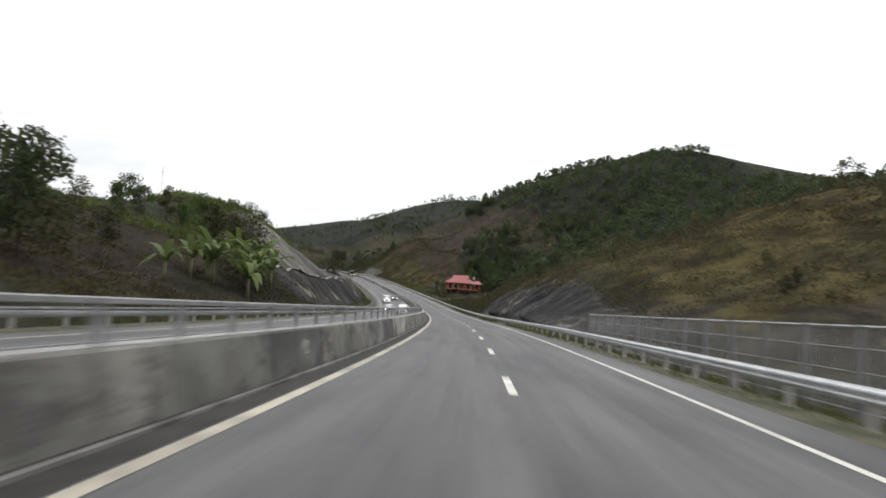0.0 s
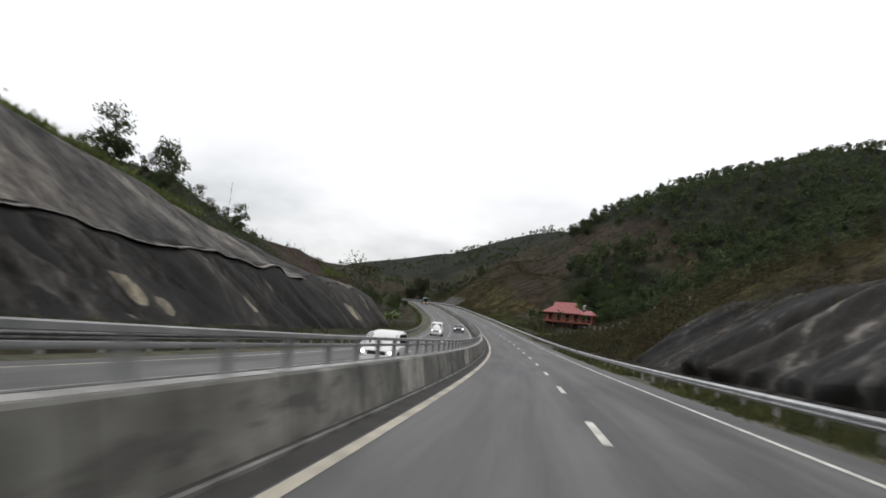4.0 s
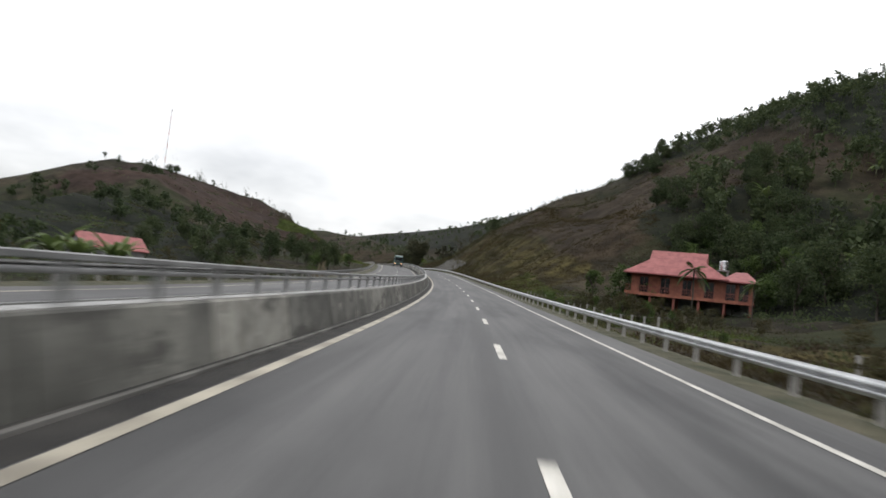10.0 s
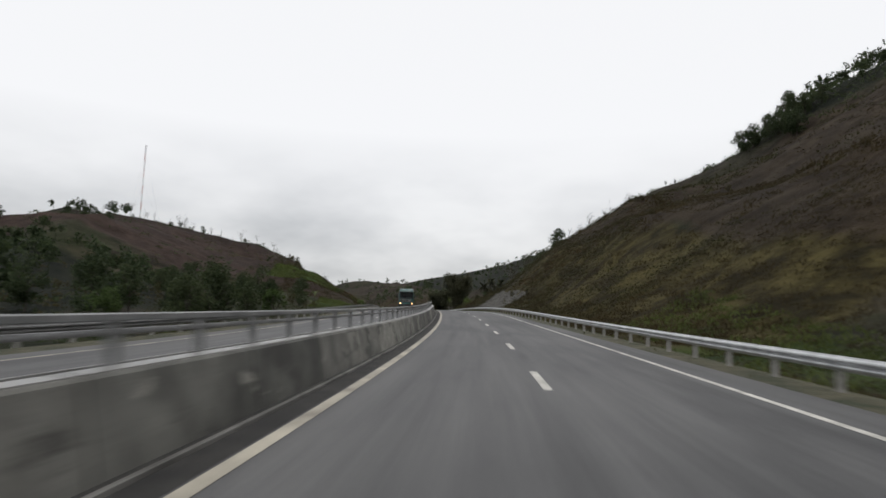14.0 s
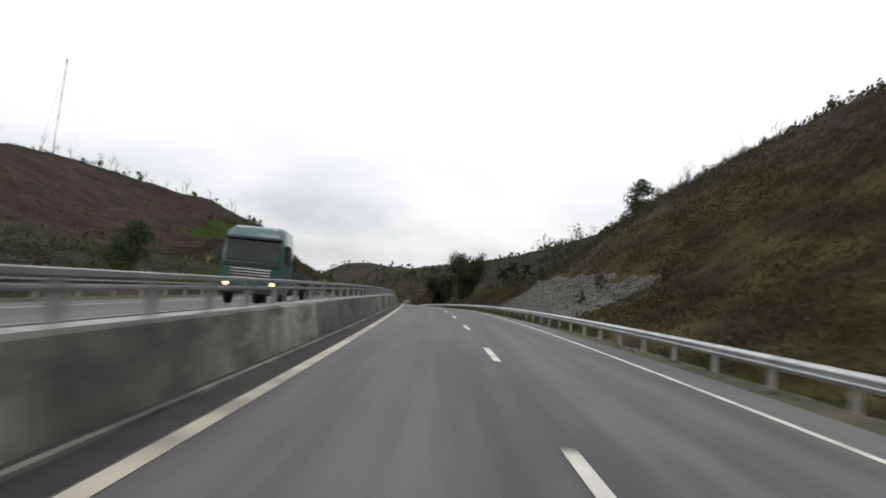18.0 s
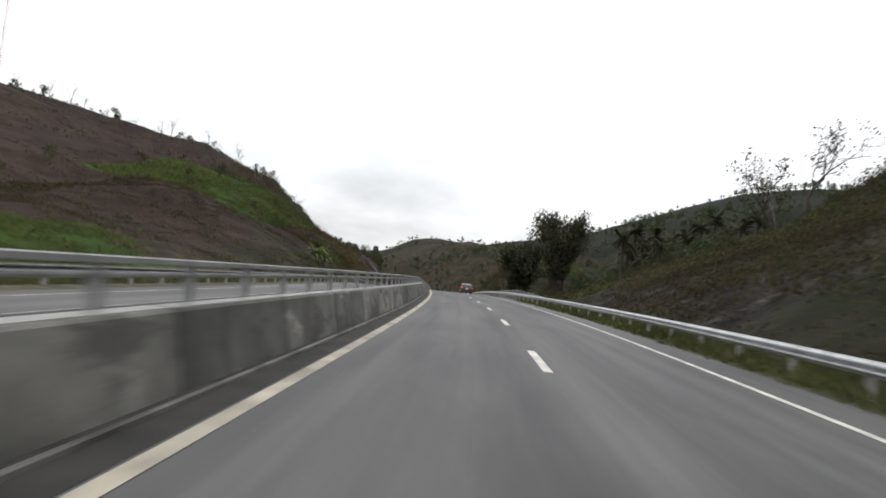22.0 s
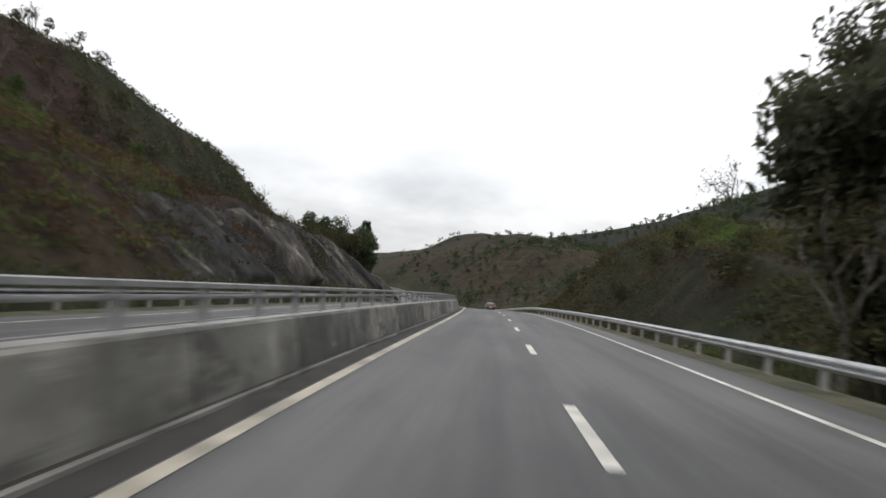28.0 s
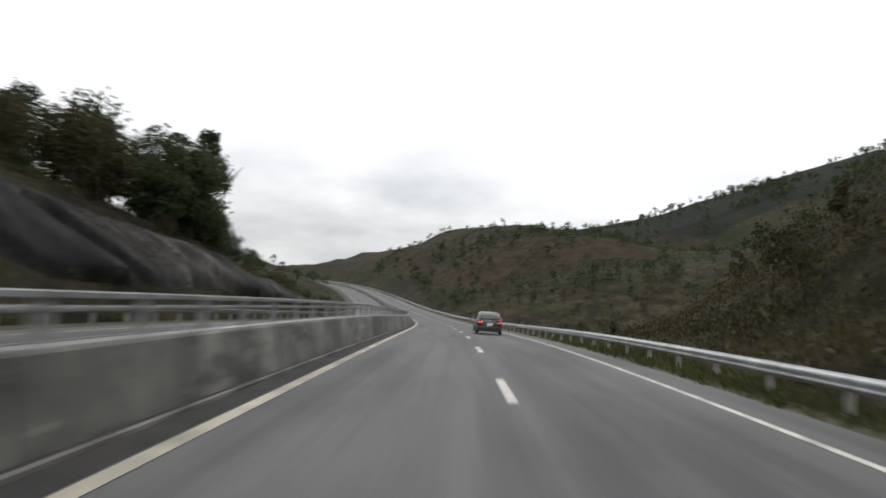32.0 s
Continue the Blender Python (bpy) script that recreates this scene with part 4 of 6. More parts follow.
def far_wood(name, label, zones, mat, seed, height=7.0, per=260, leaf=0.7, gaps=-0.12):
    """Trees too many and too far to count, joined: uneven crowns of leaf clumps over short trunks."""
    rng = np.random.default_rng(seed)
    out = []
    for n, s0, s1, a0, a1, k in zones:
        for _ in range(n):
            s, a, z = rng.uniform(s0, s1), rng.uniform(a0, a1), k * rng.uniform(0.6, 1.3)
            if float(wave(s, a, 46, seed) + 0.5 * wave(s, a, 17, seed + 1)) < gaps:
                continue
            base = ground_at(s, a)
            lobes = []
            for _ in range(6):
                q, r, t = rng.uniform(0.14, 0.26) * height * z, rng.uniform(0, 0.3) * height * z, rng.random() * 6.28
                lobes.append((base[0] + r * math.cos(t), base[1] + r * math.sin(t), base[2] + height * z * rng.uniform(0.3, 0.85), q, q, q * 0.85))
            out.append(crown_quads(lobes, per // 6, leaf * z, rng, 0.5))
            up = np.array([0, 0, height * 0.5 * z])
            for w in (np.array([0.12, 0, 0]), np.array([0, 0.12, 0])):
                out.append(np.array([[base - w * z, base + w * z, base + up + w * 0.6, base + up - w * 0.6]]))
    return tagged(new(name, quads_mesh(name, np.concatenate(out), mat)), label, "woods", kind="stuff")


# ---- plants: models ----
T_DARK = [broadleaf("broadleaf_tree", "dense dark green broadleaf tree on the slope", 11 + i, 8.0, 6.5 + i, DARK_LEAF, 3000, 0.34, 16, low=0.2) for i in range(3)]
T_GREEN = [broadleaf("broadleaf_tree", "fresh green broadleaf tree beside the road", 21 + i, 7.0, 5.5 + i, GREEN_LEAF, 2200, 0.32, 14, low=0.2) for i in range(2)]
T_OLIVE = [broadleaf("scrub_tree", "olive-brown scrubby tree with a thin crown", 31 + i, 5.5, 4.2 + i, OLIVE_LEAF, 1200, 0.27, 10, low=0.3) for i in range(3)]
T_TALL = broadleaf("slender_tree", "tall slender tree with dark airy leaves", 41, 13.0, 5.2, DARK_LEAF, 3400, 0.32, 24, thin=True, low=0.14)
T_BARE = [bare_tree("bare_tree", "leafless pale tree on the ridge", 51 + i, 6.5, 4, 0.5, 40, DRY_LEAF) for i in range(3)]
T_UMBRELLA = bare_tree("spreading_tree", "wide flat-topped tree with bare forked branches", 58, 7.5, 6, 0.85, 300, OLIVE_LEAF, 0.0, BARK, 0.024)
T_SPARSE = bare_tree("sparse_tree", "slim tree with scattered small leaves", 61, 8.0, 5, 0.55, 520, OLIVE_LEAF, 0.3, BARK, 0.02)
T_LOOSE = broadleaf("sparse_tree", "slim tree with a loose crown of small leaves", 64, 9.0, 8.5, OLIVE_LEAF, 2200, 0.24, 16, PALE_BARK, low=0.2)
B_PLANT = [banana_plant("banana_plant", "banana plant with broad arching green leaves", 71 + i, 4.6 + 0.5 * i) for i in range(3)]
P_PALM = [palm("palm", "tall palm with a ragged dark crown", 81 + i, 13.0 + i, 30, 2.5, BAMBOO_LEAF) for i in range(2)]
P_ARECA = palm("areca_palm", "slim palm standing before the house", 85, 6.0, 11, 1.7, GREEN_LEAF)
MODELS = [*T_DARK, *T_GREEN, *T_OLIVE, T_TALL, *T_BARE, T_UMBRELLA, T_SPARSE, T_LOOSE, *B_PLANT, *P_PALM, P_ARECA]


def sow(models, n, s0, s1, a0, a1, size=(0.7, 1.3), seed=0, sink=0.0):
    rng = np.random.default_rng(900 + seed)
    for _ in range(n):
        m = models[rng.integers(0, len(models))]
        s, a, turned, k = rng.uniform(s0, s1), rng.uniform(a0, a1), rng.uniform(0, 360), rng.uniform(*size)
        open_strip = 628 < s < 659 and abs(a - 23 - 0.9 * (s - 633)) < 3.5
        if not open_strip and (models[0] is B_PLANT[0] or not (238 < s < 322 and -58 < a < -18)):
            place(m, s, a, turned, k, -sink)


# ---- plants: where they stand ----
# by the first bend, on the outer bank of the opposite carriageway
sow(T_DARK, 6, 16, 44, -36, -22, (0.75, 1.15), 1)
sow(T_OLIVE, 16, 30, 84, -44, -21, (0.6, 1.0), 2)
sow(T_GREEN, 6, 60, 84, -34, -26, (0.4, 0.65), 3)
sow(B_PLANT, 13, 48, 72, -22.5, -17.6, (0.8, 1.2), 4)
for s, a, k in ((144.3, -41, 0.9), (155.9, -41, 0.8), (150, -38, 0.35), (171, -37, 0.5), (122, -40, 0.4)):
    place(T_DARK[int(s) % 3], s, a, s * 7.0, k)
# the wooded hollow round the house and the hill over it
sow(T_DARK, 40, 270, 350, 40, 72, (0.75, 1.2), 5)
sow(T_GREEN, 14, 300, 336, 36, 60, (0.7, 1.1), 7)
sow(T_DARK, 22, 316, 360, 42, 66, (0.6, 0.9), 57)
sow(T_DARK, 12, 298, 318, 26, 44, (0.5, 0.8), 8)
sow(B_PLANT, 16, 250, 345, 50, 90, (0.9, 1.4), 9)
sow(T_DARK, 14, 455, 485, 92, 108, (0.7, 1.0), 10)
sow(T_OLIVE, 18, 238, 298, 12, 24, (0.3, 0.5), 13)
sow(T_GREEN, 9, 297, 316, 23, 35, (0.6, 0.9), 40)
place(P_ARECA, 280, 25.5, 40)
place(P_ARECA, 284, 34, 140, 0.8)
far_wood("woods_right", "dark mixed woods over the high hillside", [(150, 236, 366, 50, 88, 1.15), (650, 215, 350, 86, 170, 0.85), (800, 300, 430, 90, 230, 0.9), (480, 20, 230, 84, 220, 0.95), (300, 440, 500, 104, 200, 0.85), (110, 520, 680, 80, 200, 0.85)], DARK_LEAF, 301, 6.0, 110, 0.8, -0.55)
# low ground left of the road
sow(T_DARK, 26, 330, 470, -60, -24, (0.5, 0.95), 14)
sow(T_DARK, 7, 350, 372, -32, -22, (0.5, 0.8), 42)
sow(T_GREEN, 8, 236, 420, -40, -19, (0.35, 0.6), 16)
sow(B_PLANT, 5, 247, 255, -25, -19.5, (0.7, 0.95), 17)
sow(B_PLANT, 4, 440, 480, -40, -24, (0.5, 0.7), 18)
place(T_LOOSE, 206.7, -26.1, 30, 1.45)
place(T_OLIVE[0], 200, -24, 70, 0.6)
place(T_DARK[0], 214, -31, 10, 0.5)
place(T_BARE[0], 226, -33, 60, 1.5)
far_wood("woods_left", "dark trees in the hollow under the hill", [(170, 240, 540, -130, -50, 0.9), (50, 560, 680, -160, -60, 0.5)], DARK_LEAF, 302)
# the hill on the left and its ridge
sow(T_OLIVE, 16, 100, 188, -62, -33, (0.3, 0.6), 44)
sow(T_BARE, 26, 585, 665, -140, -60, (0.5, 1.0), 19)
sow(T_OLIVE, 14, 596, 650, -46, -28, (0.2, 0.34), 21)
sow([*T_OLIVE, T_GREEN[0]], 26, 556, 606, -34, -17.5, (0.14, 0.34), 63)
sow(T_OLIVE, 14, 560, 640, -58, -44, (0.25, 0.5), 64)
sow(B_PLANT, 5, 543, 556, -19, -17.3, (0.6, 0.8), 22)
# straw slope on the right, with single trees on its crest
place(T_DARK[1], 487.6, 39.0, 20, 0.95, 0.3)
place(T_BARE[1], 489, 38, 200, 0.7)
sow(T_BARE, 14, 470, 500, 44, 62, (0.5, 0.9), 23)
place(T_SPARSE, 521, 35.5, 70, 1.55)
place(T_SPARSE, 514, 35, 200, 1.3)
place(T_BARE[2], 513, 31, 10, 1.3)
sow(T_OLIVE, 14, 500, 560, 14, 40, (0.3, 0.5), 25)
sow(T_DARK, 9, 514, 546, 18, 38, (0.4, 0.7), 46)
sow(T_DARK, 22, 484, 512, 34, 46, (0.2, 0.4), 62)
sow(T_OLIVE, 16, 504, 550, 11.5, 24, (0.22, 0.38), 47)
# bamboo, palms and gardens below the road
for s, a, h, w, k in ((587, 15.8, 15.0, 9.5, 10), (602, 26, 20.0, 12.5, 120)):
    clump = bamboo("bamboo_clump", "tall dense clump of dark bamboo", 80 + int(s) % 17, h, w)
    clump.matrix_basis = pose(*ground_at(s, a), 0, 0, k)
place(T_LOOSE, 584, 12.4, 10, 0.95)
for s, a, k in ((578, 34.5, 1.22), (583, 38, 1.25), (582, 36.5, 1.05), (590, 44, 1.35), (588, 41, 1.2), (580, 47.8, 1.3), (571, 40, 1.0), (566, 52, 1.1), (560, 33, 0.8), (585, 60, 1.4), (600, 58, 1.5), (612, 66, 1.5), (606, 74, 1.5), (596, 50, 1.3)):
    place(P_PALM[int(s) % 2], s, a, s * 11.0, k)
sow(T_DARK, 30, 548, 620, 30, 80, (0.7, 1.2), 26)
sow(T_GREEN, 10, 552, 600, 24, 50, (0.5, 0.9), 58)
sow(T_DARK, 12, 585, 625, 50, 85, (1.1, 1.5), 43)
sow(T_GREEN, 8, 560, 598, 14, 40, (0.35, 0.7), 27)
sow(T_OLIVE, 20, 545, 690, 13, 45, (0.4, 0.8), 28)
place(T_UMBRELLA, 659, 36.8, 15, 1.5)
sow(T_OLIVE, 34, 610, 735, 12, 48, (0.25, 0.6), 48)
sow(T_DARK, 16, 600, 720, 16, 50, (0.2, 0.4), 49)
sow(T_OLIVE, 26, 385, 480, 12, 46, (0.14, 0.34), 50)
sow(T_OLIVE, 22, 45, 150, 16, 50, (0.2, 0.45), 51)
sow(T_OLIVE, 20, 150, 236, 11, 24, (0.18, 0.42), 52)
sow(T_GREEN, 14, 246, 300, 10.5, 19, (0.16, 0.3), 53)
for s, a, k in ((556, 42, 1.6), (562, 46, 1.85), (567, 51, 1.9), (570, 45, 1.6), (560, 38, 1.25), (576, 57, 2.0), (565, 58, 1.8), (590, 47, 1.5), (598, 56, 1.7), (574, 46, 1.2), (606, 62, 1.8), (588, 44, 1.6), (593, 40, 1.4), (600, 50, 1.9), (606, 46, 1.7), (596, 46, 1.8)):
    place(T_DARK[int(s) % 3], s, a, s * 9.0, k)
sow([*T_OLIVE, *T_GREEN], 22, 545, 592, 13, 34, (0.25, 0.5), 54)
# the rock cut near the end and the trees past it
sow(T_BARE, 14, 600, 715, -48, -30, (0.5, 0.85), 30)
sow(T_BARE, 10, 570, 625, -60, -48, (0.5, 0.8), 45)
place(T_TALL, 702, -22.6, 0, 0.95)
for s, a, k in ((698, -27, 0.95), (703, -25.5, 0.85), (694, -30, 0.95), (708, -28, 0.7), (712, -25, 0.5), (690, -27, 0.8), (688, -32, 0.9), (699, -31, 1.0), (705, -23, 0.55), (683, -29, 0.6)):
    place(T_DARK[int(s) % 3], s, a, s * 5.0, k)
sow(T_DARK, 12, 684, 714, -31, -20.5, (0.3, 0.6), 55)
sow(T_OLIVE, 16, 640, 712, -30, -20, (0.2, 0.45), 56)
sow(T_OLIVE, 18, 668, 690, -29, -21, (0.6, 1.05), 60)
sow(T_DARK, 9, 686, 701, -27, -21.5, (0.6, 1.05), 61)
sow(T_DARK, 16, 716, 790, -45, -18, (0.3, 0.6), 31)
# hillsides ahead
sow([T_UMBRELLA, *T_BARE], 12, 890, 990, 50, 110, (0.7, 1.2), 36)
far_wood("woods_ahead", "dark trees and scrub on the hills ahead", [(420, 840, 1080, 18, 200, 0.8), (160, 850, 1250, -150, -18, 0.8), (80, 720, 900, 60, 300, 0.8), (480, 900, 1300, 150, 650, 1.2), (300, 1150, 1700, 150, 520, 1.2), (420, 880, 1120, 300, 380, 1.0), (150, 860, 1180, 560, 590, 0.9)], DARK_LEAF, 303, per=120, leaf=0.85)
far_wood("scrub", "olive-brown scrub trees scattered over the slopes", [(60, 60, 230, 30, 80, 0.75), (70, 236, 480, -60, -24, 0.5), (40, 560, 660, -140, -45, 0.4), (50, 440, 520, 40, 90, 0.45), (150, 630, 722, -56, -24, 0.5), (40, 716, 830, -40, -17, 0.5), (110, 720, 880, 14, 90, 0.7)], OLIVE_LEAF, 304, 5.5, 200, 0.42)
for m in MODELS:
    for o in (*m.children_recursive, m):
        bpy.data.objects.remove(o)


# ---- undergrowth that nobody could count ----
def scatter(name, label, category, mat, zones, leaf, per, spread, height, seed, up=1.0, slim=0.3):
    """Low clumps of leaves over stretches (n, s0, s1, lat0, lat1, size) of the ground, finer near the road."""
    rng = np.random.default_rng(seed)
    s = np.concatenate([rng.uniform(z[1], z[2], z[0]) for z in zones])
    a = np.concatenate([rng.uniform(z[3], z[4], z[0]) for z in zones])
    k = np.concatenate([np.full(z[0], z[5] if len(z) > 5 else 1.0) for z in zones]) * rng.uniform(0.6, 1.5, len(s))
    w = wave(s, a, 14, seed) + 0.5 * wave(s, a, 5, seed + 1)
    m = (w > -0.35) & ~((s > 418.5) & (s < 454 + 1.3 * (a - 9.4)) & (a > 9.4) & (a < 16.2))
    if mat is not BRIGHT:
        # the open strips of fresh grass stay clear of brush
        m &= ~((s > 630) & (s < 657) & (np.abs(a - 23 - 0.9 * (s - 633)) < 2.4)) & ~((s > 503) & (s < 532) & (a > 13) & (a < 18))
    s, a, k = s[m], a[m], k[m]
    out = []
    for near in (True, False):
        m = (np.abs(a) < 42) == near
        n, p, lf = int(m.sum()), (int(per * 1.8) if near else per), (leaf * 0.5 if near else leaf)
        base = road(s[m], a[m])
        base[:, 2] += land(s[m], a[m])
        off = rng.normal(0, 1, (n, p, 3)) * np.array([spread, spread, 0])
        off[..., 2] = np.abs(rng.normal(0.35, 0.4, (n, p))) * height * np.exp(-((off[..., 0] ** 2 + off[..., 1] ** 2) / (2.2 * spread * spread + 1e-6)))
        c = (base[:, None, :] + off * k[m][:, None, None]).reshape(-1, 3)
        way = np.repeat(rng.normal(0, 0.3, (n, 3)), p, 0)
        way[:, 2] += up
        size = (lf * rng.uniform(0.6, 1.4, (n, p)) * k[m][:, None]).ravel()
        out.append(leaf_quads(c, way, size, rng, 0.0, slim))
    return tagged(new(name, quads_mesh(name, np.concatenate(out), mat)), label, category, kind="stuff")


scatter("brush", "dull olive and brown brush over the hillsides", "brush", OLIVE_LEAF,
        [(2600, 0, 240, 24, 110, 1.1), (1500, 340, 520, 22, 120, 0.8), (1500, 360, 480, 10, 30, 1.0), (1500, 400, 520, 24, 60, 0.9), (1200, 236, 325, 10, 32, 0.65), (1900, 138, 240, 9.8, 26, 1.25), (1200, 200, 420, 60, 220, 1.4), (2200, 700, 1000, 10, 130, 1.2), (1200, 262, 300, 11, 20, 0.8)], 0.30, 18, 0.62, 0.75, 201)
scatter("brush", "dull olive and brown brush on the banks", "brush", OLIVE_LEAF,
        [(2800, 45, 160, 15, 45, 1.0), (4200, 495, 740, 9.5, 34, 0.95), (2200, 540, 740, 30, 90, 1.1), (1500, 628, 705, 10.5, 34, 1.15), (1200, 505, 565, 14, 55, 0.75), (1900, 458, 515, 12, 44, 1.0), (500, 900, 1300, 100, 600, 2.0), (800, 500, 680, 60, 180, 1.2), (400, 560, 760, 80, 300, 1.6)], 0.30, 18, 0.62, 0.75, 211)
scatter("brush", "dull brush over the rock cuts and the far hill", "brush", OLIVE_LEAF,
        [(800, 560, 680, -140, -40, 0.8), (2600, 500, 650, -60, -17, 0.6), (2600, 640, 742, -60, -22, 0.95), (900, 600, 742, -24, -17, 0.7), (900, 596, 660, -60, -24, 0.8), (800, 80, 215, -60, -29, 0.85), (900, 556, 640, -36, -17, 1.1), (700, 190, 240, -40, -17, 0.6), (1500, 230, 520, -90, -18, 1.0), (900, 840, 1200, -150, -17, 1.5), (1300, 0, 80, -50, -17, 0.9)], 0.30, 18, 0.62, 0.75, 212)
scatter("dark_brush", "dark green shrubs in the hollows of the hills", "brush", DARK_LEAF,
        [(1500, 190, 440, 84, 220, 1.3), (900, 230, 345, 36, 84, 1.0), (2500, 84, 232, -72, -30, 0.85), (170, 490, 640, -125, -24, 1.1), (500, 192, 240, -40, -17, 0.6), (700, 150, 330, 12, 40, 0.6), (700, 20, 220, 80, 220, 1.5), (1100, 560, 700, 25, 120, 1.1), (900, 500, 660, 70, 180, 1.2), (1400, 230, 480, -110, -24, 1.1), (1400, 800, 1100, 20, 220, 1.5), (880, 640, 740, -70, -30, 0.9), (400, 440, 520, 96, 140, 1.1), (500, 300, 520, 120, 300, 1.8)], 0.34, 22, 0.75, 0.9, 202)
scatter("dry_brush", "brown dead brush and twigs on the slopes", "brush", DRY_LEAF,
        [(1700, 340, 520, 18, 80, 0.7), (1600, 365, 520, 9.5, 24, 0.8), (3000, 500, 640, -50, -17, 0.6), (1900, 40, 180, 13, 60, 0.75), (1200, 500, 660, -120, -20, 0.6), (2200, 600, 742, -44, -19, 0.85), (2800, 600, 760, 10, 50, 0.65), (900, 628, 690, 11, 34, 1.0), (1500, 138, 250, 9.8, 28, 0.95), (700, 80, 215, -36, -28, 0.6), (1800, 508, 562, 9.6, 36, 0.5), (1200, 482, 512, 9.6, 34, 0.55)], 0.26, 16, 0.5, 0.6, 203)
scatter("straw_grass", "rusty dry grass over the open slope", "grass", STRAW,
        [(4200, 330, 435, 13, 46, 0.7), (900, 435, 490, 13, 50, 0.7), (2200, 330, 520, 9.3, 16, 0.55), (3200, 500, 640, -46, -17, 0.6), (1700, 495, 540, 10, 36, 0.7), (2100, 45, 175, 15, 50, 0.8), (1050, 470, 520, 10, 40, 0.6), (750, 235, 330, 10, 24, 0.6), (600, 30, 80, -30, -16, 0.8), (1500, 138, 236, 9.8, 28, 1.0)], 0.6, 14, 0.55, 0.6, 204, 1.6, 0.13)
scatter("fresh_grass", "bright green grass patches on the hillside", "grass", BRIGHT,
        [(5200, 545, 612, -53, -27.5, 0.6), (160, 538, 580, -21, -16.5, 0.6), (350, 564, 606, -24, -17, 0.7), (1500, 448, 500, -30, -16.5, 0.7), (2600, 505, 552, 11.5, 24, 0.6), (700, 504, 540, 20, 34, 0.6), (720, 60, 92, -40, -27, 0.8), (1100, 66, 140, -33, -29.3, 1.1), (600, 236, 320, 10, 22, 0.6), (360, 320, 350, 12, 20, 0.6), (300, 575, 606, 11, 22, 0.8), (300, 585, 625, 36, 60, 1.2), (1300, 632, 656, 22, 40, 0.6)], 0.7, 16, 0.5, 0.6, 205, 1.6, 0.14)
scatter("rust_brush", "rust-red dying shrubs below the road", "brush", RUST_LEAF,
        [(420, 560, 640, 16, 40, 1.0), (420, 556, 612, -27, -17, 0.9), (60, 405, 440, 17, 26, 0.8)], 0.34, 26, 0.6, 0.9, 208)
scatter("reeds", "tall buff reeds with feathery plumes beside the road", "reeds", PLUME,
        [(45, 316, 338, -23, -17.5, 1.15), (30, 244, 256, -22, -18, 1.2)], 1.5, 22, 0.4, 2.0, 206, 2.6, 0.1)
scatter("verge_grass", "short patchy grass under the guardrail", "grass", GRASS,
        [(15000, -10, 700, 7.25, 9.4, 1.2), (2500, 700, 900, 7.3, 9.4, 1.3), (5000, 0, 760, -16.5, -14.4, 1.2)], 0.34, 7, 0.16, 0.22, 207, 1.6, 0.13)

# ---- houses ----
RED_ROOF = two_tone("red_sheet_roof", (0.22, 0.06, 0.06), (0.34, 0.11, 0.105), 1.2, 14, 0.55, relief=0.2, dist=0.01)
ORANGE_WALL = two_tone("orange_boards", (0.17, 0.05, 0.03), (0.29, 0.105, 0.06), 1.4, 9, 0.7, relief=0.3, dist=0.01)
RED_TIMBER = two_tone("red_timber", (0.13, 0.035, 0.025), (0.23, 0.07, 0.05), 2, 20, 0.65)
DIM_PANE = two_tone("dark_window", (0.006, 0.007, 0.008), (0.02, 0.02, 0.022), 2, 10, 0.15, relief=0)
GREY_WALL = two_tone("weathered_render", (0.13, 0.13, 0.128), (0.26, 0.26, 0.25), 0.8, 12, 0.85)
SHED_ROOF = two_tone("dark_fibre_roof", (0.016, 0.014, 0.013), (0.04, 0.035, 0.032), 1.5, 12, 0.85)
STEEL = two_tone("stainless_steel", (0.5, 0.5, 0.52), (0.75, 0.75, 0.76), 2, 30, 0.25, 0.9, 0.05, 0.002)


def sheet_roof(x0, x1, y0, y1, z0, z1, r0, r1, gablet=0.0):
    """A hipped roof with thick eaves; gablet: how far the ridge ends stand up as small gables."""
    bm = bmesh.new()
    ym = (y0 + y1) / 2
    g = gablet
    e = [bm.verts.new(p) for p in ((x0, y0, z0), (x1, y0, z0), (x1, y1, z0), (x0, y1, z0))]
    u = [bm.verts.new((p.co.x, p.co.y, z0 - 0.14)) for p in e]
    a, b = bm.verts.new((r0, ym, z1)), bm.verts.new((r1, ym, z1))
    if g:
        k = 1 - g / (z1 - z0)
        dy = (y1 - y0) / 2 * (1 - k)
        la, lb = bm.verts.new((r0, ym - dy, z0 + (z1 - z0) * k)), bm.verts.new((r0, ym + dy, z0 + (z1 - z0) * k))
        ra, rb = bm.verts.new((r1, ym - dy, z0 + (z1 - z0) * k)), bm.verts.new((r1, ym + dy, z0 + (z1 - z0) * k))
        for f in ((e[0], e[1], ra, la), (la, ra, b, a), (e[2], e[3], lb, rb), (rb, lb, a, b), (e[3], e[0], la, lb), (lb, la, a), (e[1], e[2], rb, ra), (ra, rb, b)):
            bm.faces.new(f)
    else:
        for f in ((e[0], e[1], b, a), (e[2], e[3], a, b), (e[3], e[0], a), (e[1], e[2], b)):
            bm.faces.new(f)
    for i in range(4):
        bm.faces.new((e[(i + 1) % 4], e[i], u[i], u[(i + 1) % 4]))
    bm.faces.new(u)
    bmesh.ops.recalc_face_normals(bm, faces=bm.faces[:])
    return bm


